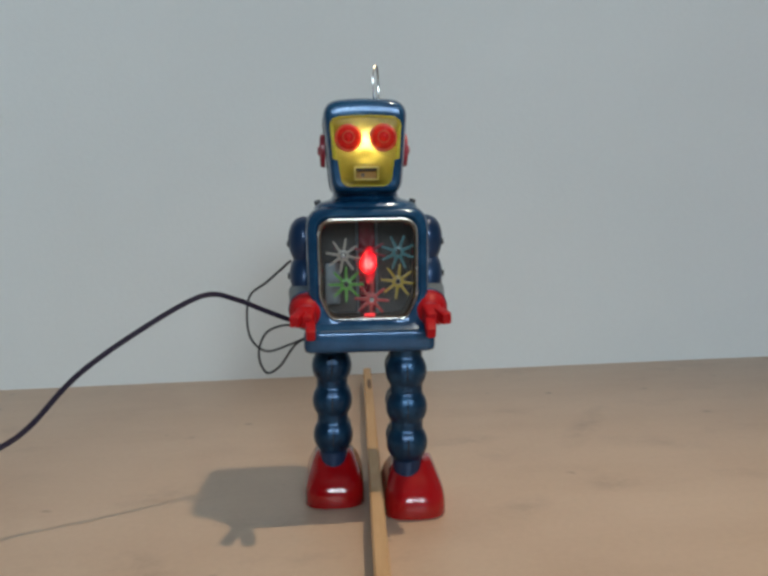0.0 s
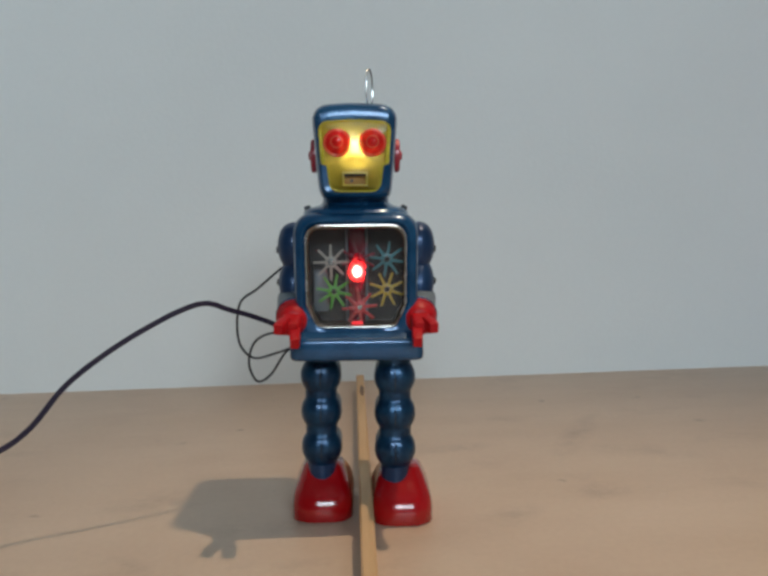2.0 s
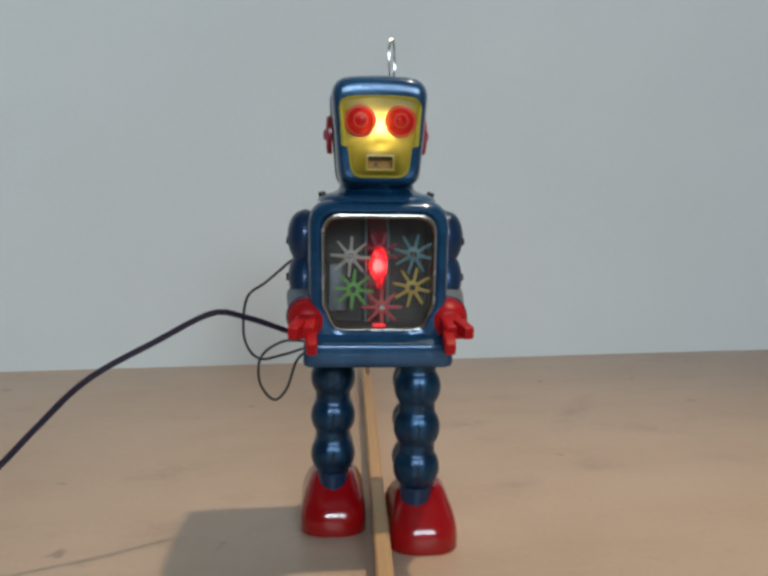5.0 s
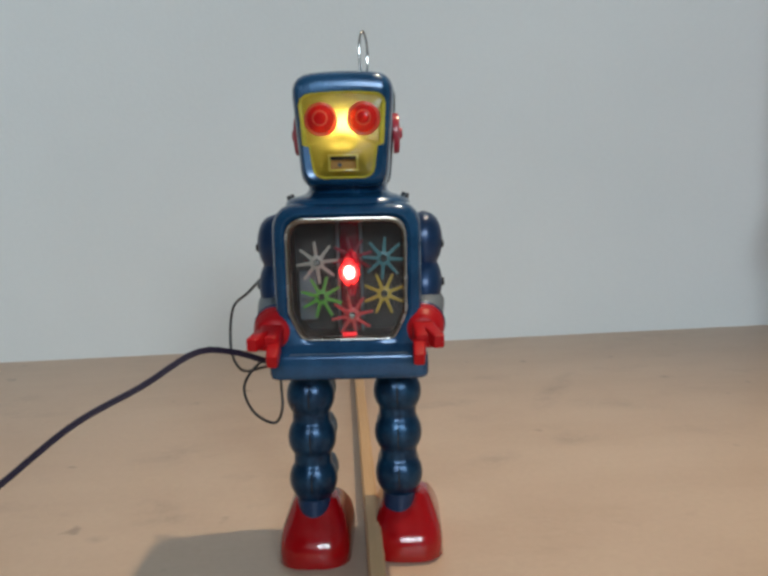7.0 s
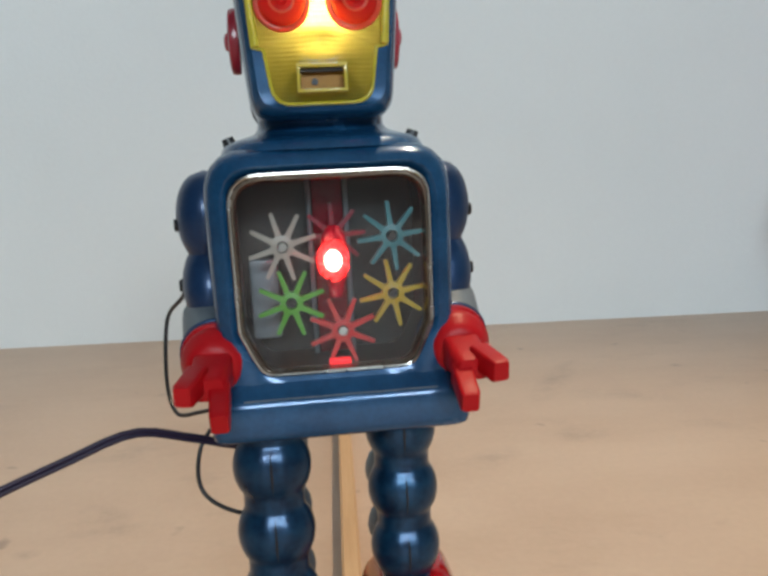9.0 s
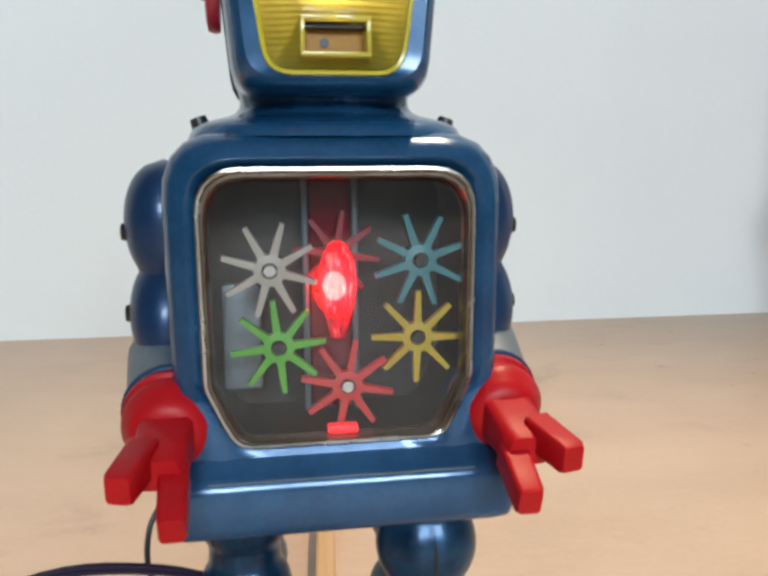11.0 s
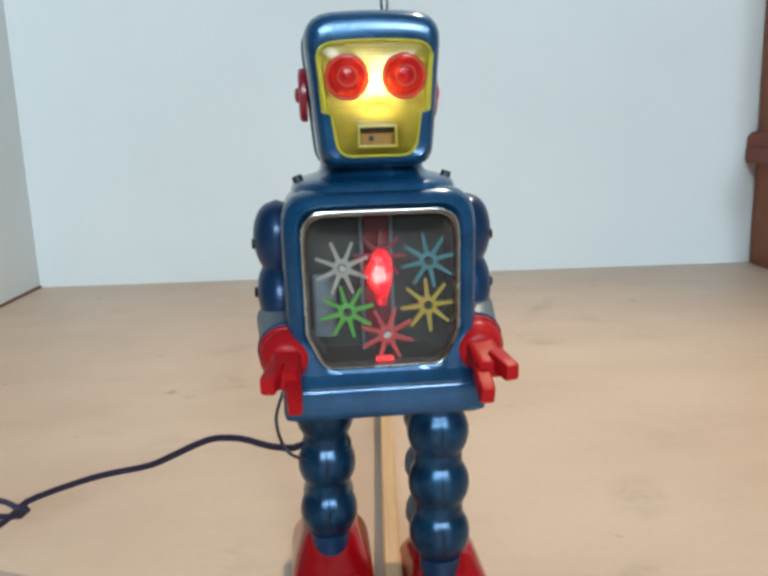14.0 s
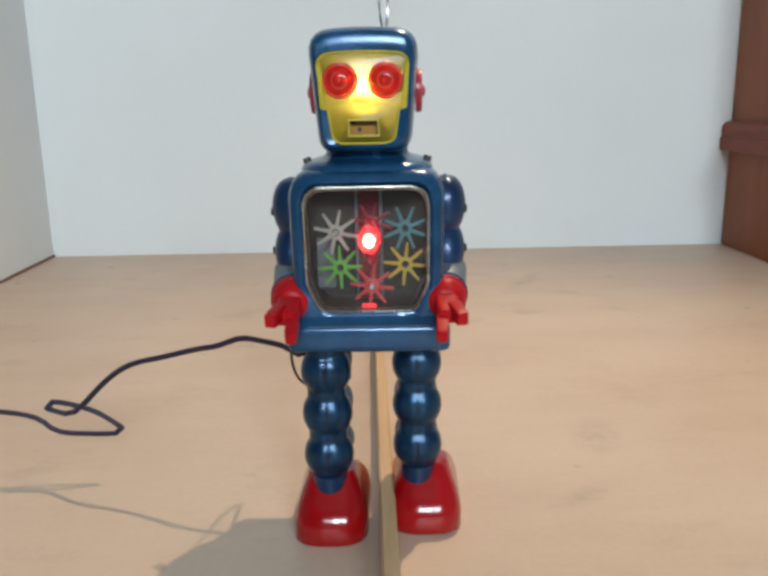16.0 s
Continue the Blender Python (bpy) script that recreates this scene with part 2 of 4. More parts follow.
TIN_GREY = worn("grey_tin", (0.12, 0.145, 0.165), (0.19, 0.215, 0.235), 0.45, metal=0.4, scale=80.0)
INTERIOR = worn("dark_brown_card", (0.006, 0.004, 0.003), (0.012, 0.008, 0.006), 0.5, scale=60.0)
YELLOW = translucent("yellow_translucent_plastic", (0.30, 0.215, 0.012), 0.22, 0.5, (0.86, 0.69, 0.13), ribs=0.00115)
YELLOW_EDGE = worn("bright_yellow_plastic", (0.40, 0.34, 0.02), (0.56, 0.48, 0.05), 0.2, scale=160.0, coat=0.4)
LIP = translucent("clear_yellow_plastic_lip", (0.62, 0.52, 0.08), 0.12, 0.5, (1.0, 0.92, 0.40))
EYE_RED = translucent("red_translucent_plastic", (0.60, 0.018, 0.024), 0.08, 0.65, (1.0, 0.09, 0.09))
EYE_RIM = translucent("pale_red_translucent_plastic", (0.85, 0.14, 0.11), 0.2, 0.75, (1.0, 0.42, 0.30))
EYE_CORE = worn("dark_red_plastic", (0.10, 0.004, 0.006), (0.15, 0.006, 0.008), 0.3)
COLUMN_RED = translucent("red_light_column", (0.24, 0.008, 0.022), 0.15, 0.5)
PANE = clear_pane("clear_plastic_pane", (0.93, 0.93, 0.92), 0.03)
HEAD_BULB = glowing("head_bulb_glow", (1.0, 0.87, 0.62), 122.0)
COVER_GLASS = cover_glass("red_bulb_cover_plastic")
BULB_HALO = red_halo("red_bulb_halo", (0.95, 0.10, 0.12), 0.42)
CHEST_BULB = glowing("chest_bulb_glow", (1.0, 0.20, 0.16), 42.0)
MOUTH_BROWN = worn("mouth_brown", (0.26, 0.11, 0.008), (0.38, 0.18, 0.012), 0.6)
GEAR_COLOURS = {
    "white": worn("white_gear_plastic", (0.27, 0.235, 0.20), (0.35, 0.31, 0.265), 0.35),
    "blue": worn("blue_green_gear_plastic", (0.022, 0.125, 0.145), (0.035, 0.165, 0.185), 0.35),
    "green": worn("green_gear_plastic", (0.06, 0.26, 0.02), (0.09, 0.33, 0.03), 0.35),
    "yellow": worn("yellow_gear_plastic", (0.32, 0.22, 0.01), (0.40, 0.28, 0.014), 0.35),
    # red gear deep in the chest, its dimness put into the colour
    "dark red": worn("dimmed_red_gear_plastic", (0.16, 0.006, 0.018), (0.20, 0.01, 0.026), 0.35),
    "red": worn("red_gear_plastic", (0.42, 0.02, 0.022), (0.50, 0.03, 0.032), 0.35),
}


# ---- mesh helpers ----
def part(name, bm, mat, parent=None, label="", smooth=True):
    bmesh.ops.recalc_face_normals(bm, faces=bm.faces)
    me = bpy.data.meshes.new(name)
    bm.to_mesh(me)
    bm.free()
    me.materials.append(mat)
    for p in me.polygons:
        p.use_smooth = smooth
    if smooth:
        me.set_sharp_from_angle(angle=radians(42))
    ob = new(name, me)
    ob.parent = parent
    if label:
        tagged(ob, label)
    return ob


def box(bm, x0, x1, y0, y1, z0, z1, bevel=0.0, segs=2):
    g = bmesh.ops.create_cube(bm, size=1.0)["verts"]
    for v in g:
        v.co = Vector(((x0 + x1) / 2 + v.co.x * (x1 - x0), (y0 + y1) / 2 + v.co.y * (y1 - y0), (z0 + z1) / 2 + v.co.z * (z1 - z0)))
    if bevel:
        es = list({e for v in g for e in v.link_edges})
        bmesh.ops.bevel(bm, geom=es, offset=bevel, segments=segs, profile=0.6, affect="EDGES")
    return bm


def ball(bm, centre, radii, seg=24, rings=16):
    bmesh.ops.create_uvsphere(bm, u_segments=seg, v_segments=rings, radius=1.0,
                              matrix=Matrix.Translation(centre) @ Matrix.Diagonal((*radii, 1)))
    return bm


def rod(bm, a, b, r0, r1=None, seg=20, caps=True):
    a, b = Vector(a), Vector(b)
    d = b - a
    m = Matrix.Translation((a + b) / 2) @ d.to_track_quat("Z", "Y").to_matrix().to_4x4()
    bmesh.ops.create_cone(bm, cap_ends=caps, segments=seg, radius1=r0, radius2=r0 if r1 is None else r1, depth=d.length, matrix=m)
    return bm


def loft(bm, rings, cap_start=True, cap_end=True):
    """Skin over rings of equally many points."""
    rows = [[bm.verts.new(p) for p in ring] for ring in rings]
    n = len(rows[0])
    for a, b in zip(rows, rows[1:]):
        for i in range(n):
            bm.faces.new((a[i], a[(i + 1) % n], b[(i + 1) % n], b[i]))
    if cap_start:
        bm.faces.new(rows[0])
    if cap_end:
        bm.faces.new(rows[-1])
    return rows


def rounded(corners, arc=6, edge=4):
    """A rounded polygon from corners (x, z, radius), with a fixed number of points for each corner and edge."""
    pts, n = [], len(corners)
    arcs = []
    for i, (x, z, r) in enumerate(corners):
        p, a, b = Vector((x, z)), Vector(corners[i - 1][:2]), Vector(corners[(i + 1) % n][:2])
        u, w = (a - p).normalized(), (b - p).normalized()
        half = math.acos(max(-1, min(1, u.dot(w)))) / 2
        cut = min(r / max(math.tan(half), 0.05), 0.49 * min((a - p).length, (b - p).length))
        s, e = p + u * cut, p + w * cut
        arcs.append([(s * (1 - k) ** 2 + p * 2 * k * (1 - k) + e * k * k) for k in (j / (arc - 1) for j in range(arc))])
    for i in range(n):
        pts += arcs[i]
        a, b = arcs[i][-1], arcs[(i + 1) % n][0]
        pts += [a.lerp(b, j / (edge + 1)) for j in range(1, edge + 1)]
    return pts


def inset(pts, amount):
    c = sum(pts, Vector((0, 0))) / len(pts)
    xs, zs = [p.x for p in pts], [p.y for p in pts]
    sx = 1 - 2 * amount / (max(xs) - min(xs))
    sz = 1 - 2 * amount / (max(zs) - min(zs))
    return [Vector((c.x + (p.x - c.x) * sx, c.y + (p.y - c.y) * sz)) for p in pts]


def at(pts, y):
    return [(p.x, y, p.y) for p in pts]


def tube(bm, pts, r, seg=8, closed=False):
    """A round wire along points."""
    pts = [Vector(p) for p in pts]
    n = len(pts)
    rings, up = [], Vector((0.3, 0.9, 0.2)).normalized()
    for i, p in enumerate(pts):
        a, b = (pts[i - 1], pts[(i + 1) % n]) if closed else (pts[max(i - 1, 0)], pts[min(i + 1, n - 1)])
        d = (b - a).normalized()
        u = d.cross(up).normalized()
        w = d.cross(u)
        rings.append([p + (u * math.cos(q) + w * math.sin(q)) * r for q in (2 * math.pi * k / seg for k in range(seg))])
    if closed:
        rings.append(rings[0])
    loft(bm, rings, not closed, not closed)
    if closed:
        bmesh.ops.remove_doubles(bm, verts=bm.verts, dist=1e-6)
    return bm


def spline(pts, per=8):
    """A smooth path through points."""
    pts = [Vector(p) for p in pts]
    p = [2 * pts[0] - pts[1], *pts, 2 * pts[-1] - pts[-2]]
    out = []
    for i in range(1, len(p) - 2):
        a, b, c, d = p[i - 1], p[i], p[i + 1], p[i + 2]
        for k in range(per):
            t = k / per
            out.append(0.5 * (2 * b + (c - a) * t + (2 * a - 5 * b + 4 * c - d) * t * t + (3 * b - a - 3 * c + d) * t ** 3))
    return out + [pts[-1]]


# ---- the room ----
def room():
    x0, x1, y0, y1 = -2.6, 2.2, -3.4, 0.12

    def wall(name, label, *blocks, paint=WALL):
        bm = bmesh.new()
        for q in blocks:
            box(bm, *q)
        tagged(part(name, bm, paint, smooth=False), label, "wall", kind="structure")

    bm = bmesh.new()
    box(bm, x0, x1, y0, y1, -0.05, 0.0)
    tagged(part("floor", bm, FLOOR, smooth=False), "pale pinkish beige board floor with faint stains", "floor", kind="structure")
    wall("wall_north", "plain matt white painted wall behind the toy", (x0, x1, 0.0, 0.12, 0.0, 2.4))
    wall("wall_nook", "short plain white wall at the corner", (-0.56, -0.44, -0.30, 0.0, 0.0, 2.4))
    # dark strip that paints in the shadow line where wall meets floor
    bm = bmesh.new()
    box(bm, -0.441, -0.4375, -0.30, -0.002, 0.0, 0.003)
    tagged(part("trim", bm, KNOT_AND_GAP, smooth=False), "thin dark strip painting in the shadow line under the short wall", "trim", kind="structure")
    wall("wall_east", "unseen wall added in dark grey to cut bounced light", (x1, x1 + 0.12, y0, y1, 0.0, 2.4), paint=ROOM_WALL)
    wall("wall_west", "unseen wall added in dark grey to cut bounced light", (x0 - 0.12, x0, y0, y1, 0.0, 2.4), paint=ROOM_WALL)
    # unseen south wall, added with an opening for the window lamp
    wall("wall_south", "unseen grey wall added with an opening for the daylight", (x0, -0.40, y0 - 0.12, y0, 0.0, 2.4), (1.10, x1, y0 - 0.12, y0, 0.0, 2.4),
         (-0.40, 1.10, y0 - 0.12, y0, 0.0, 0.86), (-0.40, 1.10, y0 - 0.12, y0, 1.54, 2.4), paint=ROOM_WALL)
    # unseen window frame, added so its broad middle post splits the lamp's highlights
    bm = bmesh.new()
    for q in ((-0.40, -0.35, 0.86, 1.54), (1.05, 1.10, 0.86, 1.54), (0.24, 0.46, 0.91, 1.49), (-0.35, 1.05, 0.86, 0.91), (-0.35, 1.05, 1.49, 1.54)):
        box(bm, q[0], q[1], y0 + (0.13 if q[0] == 0.24 else 0.0), y0 + 0.17, q[2], q[3], 0.004)
    tagged(part("unseen_window_1", bm, WALL), "unseen white window frame added to split the lamp's highlights", "window", kind="structure")
    bm = bmesh.new()
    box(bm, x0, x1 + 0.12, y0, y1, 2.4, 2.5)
    tagged(part("ceiling", bm, ROOM_WALL, smooth=False), "unseen ceiling added in dark grey to cut bounced light", "ceiling", kind="structure")


def wooden_cabinet():
    """A tall reddish-brown wooden side with a rounded rail, at the end of the back wall."""
    root = tagged(new("wooden_cabinet"), "reddish-brown wooden cabinet side with a rounded rail by the wall", "cabinet")
    root.location = (0.485, -0.004, 0.0)
    bm = bmesh.new()
    box(bm, 0.0, 0.05, -0.185, 0.0, 0.0, 0.46, 0.003)
    part("side_panel", bm, MAHOGANY, root, smooth=True)
    bm = bmesh.new()
    prof = [(0.0, 0.130), (-0.012, 0.130), (-0.0135, 0.134), (-0.0135, 0.146), (-0.011, 0.149), (-0.0125, 0.153), (-0.0115, 0.162), (-0.007, 0.167), (0.0, 0.168)]
    loft(bm, [[(x, -0.19, z) for x, z in prof], [(x, 0.0, z) for x, z in prof]])
    part("rail", bm, MAHOGANY_DARK, root, "dark red-brown rounded rail")
    return root


def wooden_strip():
    bm = bmesh.new()
    x0, x1, h = -0.0010, 0.0064, 0.017
    prof = [(x0, 0.0), (x0, h - 0.001), (x0 + 0.001, h), (x1 - 0.001, h), (x1, h - 0.001), (x1, 0.0)]
    ys = [-1.25 + 1.2 * i / 40 for i in range(41)]
    loft(bm, [[(x + 0.0003 * noise.noise(Vector((y * 9, 0, 1))), y, max(z, 0.0)) for x, z in prof] for y in ys])
    strip = tagged(part("wooden_strip", bm, PINE, smooth=False), "thin pale pine strip lying on the floor under the robot", "strip")
    bm = bmesh.new()
    ball(bm, (0.0038, -0.115, h), (0.0020, 0.020, 0.0004), 16, 8)
    part("knot", bm, KNOT_AND_GAP, strip, "dark brown knot in the pine")
    return strip


room()
wooden_cabinet()
wooden_strip()

# ---- the robot; it faces -y, its origin lies on the floor between its feet ----
robot = tagged(new("toy_robot"), "blue tin toy robot with red feet and lit yellow face", "toy robot")
HEAD = [(-0.0232, 0.2284, 0.0085), (0.0232, 0.2284, 0.0085), (0.0210, 0.2020, 0.002), (0.0206, 0.1970, 0.002),
        (0.0190, 0.1795, 0.007), (-0.0190, 0.1795, 0.007), (-0.0206, 0.1970, 0.002), (-0.0210, 0.2020, 0.002)]
FACE = [(-0.0194, 0.2192, 0.0050), (0.0194, 0.2192, 0.0050), (0.0179, 0.1978, 0.0006), (0.0150, 0.1972, 0.0006),
        (0.0130, 0.1830, 0.0055), (-0.0130, 0.1830, 0.0055), (-0.0150, 0.1972, 0.0006), (-0.0179, 0.1978, 0.0006)]
CHEST = [(-0.0335, 0.1732, 0.013), (0.0335, 0.1732, 0.013), (0.0330, 0.1280, 0.003), (0.0329, 0.1190, 0.003),
         (0.0328, 0.1055, 0.003), (-0.0328, 0.1055, 0.003), (-0.0329, 0.1190, 0.003), (-0.0330, 0.1280, 0.003)]
WINDOW = [(-0.0270, 0.1668, 0.0085), (0.0270, 0.1668, 0.0085), (0.0265, 0.1245, 0.005), (0.0234, 0.1175, 0.004),
          (0.0205, 0.1122, 0.0055), (-0.0205, 0.1122, 0.0055), (-0.0234, 0.1175, 0.004), (-0.0265, 0.1245, 0.005)]


def crowned(pts, y, top, amount):
    """A ring whose upper edge bows up in the middle."""
    return [(p.x, y, p.y + amount * max(0.0, 1 - (p.x / 0.0235) ** 2) * max(0.0, (p.y - top + 0.02) / 0.02)) for p in pts]


def robot_head():
    out = rounded(HEAD)
    face = [Vector((p.x, p.y + 0.0014 * max(0.0, 1 - (p.x / 0.02) ** 2) * max(0.0, (p.y - 0.205) / 0.0142))) for p in rounded(FACE)]
    bm = bmesh.new()
    rings = []
    for y, i in ((0.0245, 0.006), (0.0265, 0.0035), (0.0255, 0.0015), (0.0225, 0.0003), (0.015, 0.0), (0.0, 0.0), (-0.018, 0.0), (-0.0235, 0.0002), (-0.0275, 0.001), (-0.0298, 0.0022), (-0.0308, 0.0034)):
        rings.append(crowned(inset(out, i), y, 0.2284, 0.0018))
    rings.append(at(face, -0.0302))
    rings.append(at(inset(face, 0.0005), -0.0285))
    rings.append(at(inset(face, 0.0006), -0.012))
    loft(bm, rings)
    head = part("head", bm, BLUE, robot, "blue lacquered tin head with rounded edges")
    head.location.y = 0.0035
    # seam of the two tin halves
    bm = bmesh.new()
    tube(bm, [(x, 0.004, z) for x, _, z in crowned(inset(out, -0.0001), 0.0, 0.2284, 0.0018)], 0.0006, 6, True)
    part("seam", bm, BLACK, head)
    # face plate: a bulging mask with a nose, ribs and a raised mouth
    bm = bmesh.new()
    rows = []
    for k in range(25):
        s = 1 - k / 24.6
        ring = []
        cx, cz = 0.0, 0.203
        for p in inset(face, 0.0006):
            x, z = cx + (p.x - cx) * s, cz + (p.y - cz) * s
            nose = 0.0026 * math.exp(-((x / 0.0040) ** 2) - ((z - 0.1985) / 0.0026) ** 2)
            lip = 0.0012 * math.exp(-((x / 0.0085) ** 6) - ((z - 0.1895) / 0.0045) ** 6)
            rib = 0.0
            ring.append((x, -0.0292 - 0.0022 * (1 - s * s) - nose - lip + rib, z))
        rows.append(ring)
    loft(bm, rows, False, True)
    # the mouth is cut out
    hole = [fc for fc in bm.faces if abs(fc.calc_center_median().x) < 0.0057 and 0.1870 < fc.calc_center_median().z < 0.1929]
    bmesh.ops.delete(bm, geom=hole, context="FACES")
    plate = part("face_plate", bm, YELLOW, head, "lit yellow translucent plastic mask")
    # raised bright rim and goggle bars
    bm = bmesh.new()
    tube(bm, at(inset(face, 0.0006), -0.0306), 0.00045, 6, True)
    part("face_rim", bm, YELLOW_EDGE, head)
    for s in (-1, 1):
        bm = bmesh.new()
        rod(bm, (s * 0.0180, -0.0312, 0.2150), (s * 0.0164, -0.0312, 0.1980), 0.0010, 0.0009, 10)
        part("goggle_bar", bm, YELLOW_EDGE, head)
        # eye: dome with a ring and a nub
        bm = bmesh.new()
        prof = [(0.0068, 0.0), (0.0070, 0.0009), (0.0060, 0.0014), (0.0058, 0.0028), (0.0048, 0.0044), (0.0028, 0.0053), (0.0015, 0.0055), (0.0011, 0.0066), (0.0004, 0.0069)]
        loft(bm, [[(s * 0.0092 + r * math.cos(q), -0.0308 - d, 0.2085 + r * math.sin(q)) for q in (2 * math.pi * k / 28 for k in range(28))] for r, d in prof], False, True)
        part("eye", bm, EYE_RED, head, "lit red translucent plastic eye dome")
        bm = bmesh.new()
        tube(bm, [(s * 0.0092 + 0.0063 * math.cos(q), -0.0318, 0.2085 + 0.0063 * math.sin(q)) for q in (2 * math.pi * k / 32 for k in range(32))], 0.0009, 8, True)
        part("eye_rim", bm, EYE_RIM, head, "pale red glowing eye rim")
        # pale ring that paints the ring-shaped reflection on the dome
        bm = bmesh.new()
        tube(bm, [(s * 0.0092 + 0.0030 * math.cos(q), -0.0362, 0.2085 + 0.0030 * math.sin(q)) for q in (2 * math.pi * k / 24 for k in range(24))], 0.00035, 6, True)
        part("eye_glint_ring", bm, EYE_RIM, head, "pale red ring put in as the eye dome's reflection")
        bm = bmesh.new()
        rod(bm, (s * 0.0092, -0.0300, 0.2085), (s * 0.0092, -0.0345, 0.2085), 0.0030, 0.0022, 20)
        part("eye_core", bm, EYE_CORE, head, "dark red eye centre")
        # ear: thick red disc with a hub
        bm = bmesh.new()
        ear = [(0.0092, 0.0), (0.0095, 0.0012), (0.0090, 0.0026), (0.0072, 0.0030), (0.0060, 0.0024), (0.0030, 0.0024), (0.0024, 0.0040), (0.0010, 0.0044)]
        loft(bm, [[(s * (0.0218 + d), 0.001 + r * 0.82 * math.cos(q), 0.2045 + r * math.sin(q)) for q in (2 * math.pi * k / 28 for k in range(28))] for r, d in ear])
        part("ear", bm, RED_EAR, head, "dark red round ear disc")
    # mouth: an open slot with a raised rim and a brown inside
    bm = bmesh.new()
    box(bm, -0.0062, 0.0062, -0.0288, -0.0280, 0.1864, 0.1932, 0.0002, 1)
    mouth = part("mouth", bm, MOUTH_BROWN, head, "small brown mouth slot")
    for x0, x1, z0, z1 in ((-0.0065, 0.0065, 0.1926, 0.1934), (-0.0065, 0.0065, 0.1862, 0.1870), (-0.0065, -0.0057, 0.1870, 0.1926), (0.0057, 0.0065, 0.1870, 0.1926)):
        bm = bmesh.new()
        box(bm, x0, x1, -0.0335, -0.0284, z0, z1, 0.0002, 2)
        part("lip", bm, LIP, mouth)
    # black bar that paints the shadow under the upper lip
    bm = bmesh.new()
    box(bm, -0.0057, 0.0057, -0.0310, -0.0288, 0.1914, 0.1926, 0.0002, 1)
    part("lip_shade", bm, BLACK, mouth)
    bm = bmesh.new()
    rod(bm, (-0.0018, -0.0284, 0.1891), (-0.0018, -0.0292, 0.1891), 0.0009, 0.0009, 12)
    part("mouth_hole", bm, BLACK, mouth)
    # bulb behind the mask
    bm = bmesh.new()
    ball(bm, (0, -0.0275, 0.2060), (0.0014, 0.0012, 0.0030), 12, 8)
    part("head_bulb", bm, HEAD_BULB, head, "small warm white glowing bulb")
    # wire loop antenna
    bm = bmesh.new()
    loop = []
    for k in range(40):
        q = 2 * math.pi * k / 40
        loop.append((0.0082 + 0.0018 * math.sin(q), 0.016 + 0.0050 * math.sin(q), 0.2428 - 0.0112 * math.cos(q)))
    tube(bm, loop, 0.0006, 8, True)
    part("antenna", bm, STEEL, robot, "bright steel wire loop antenna")


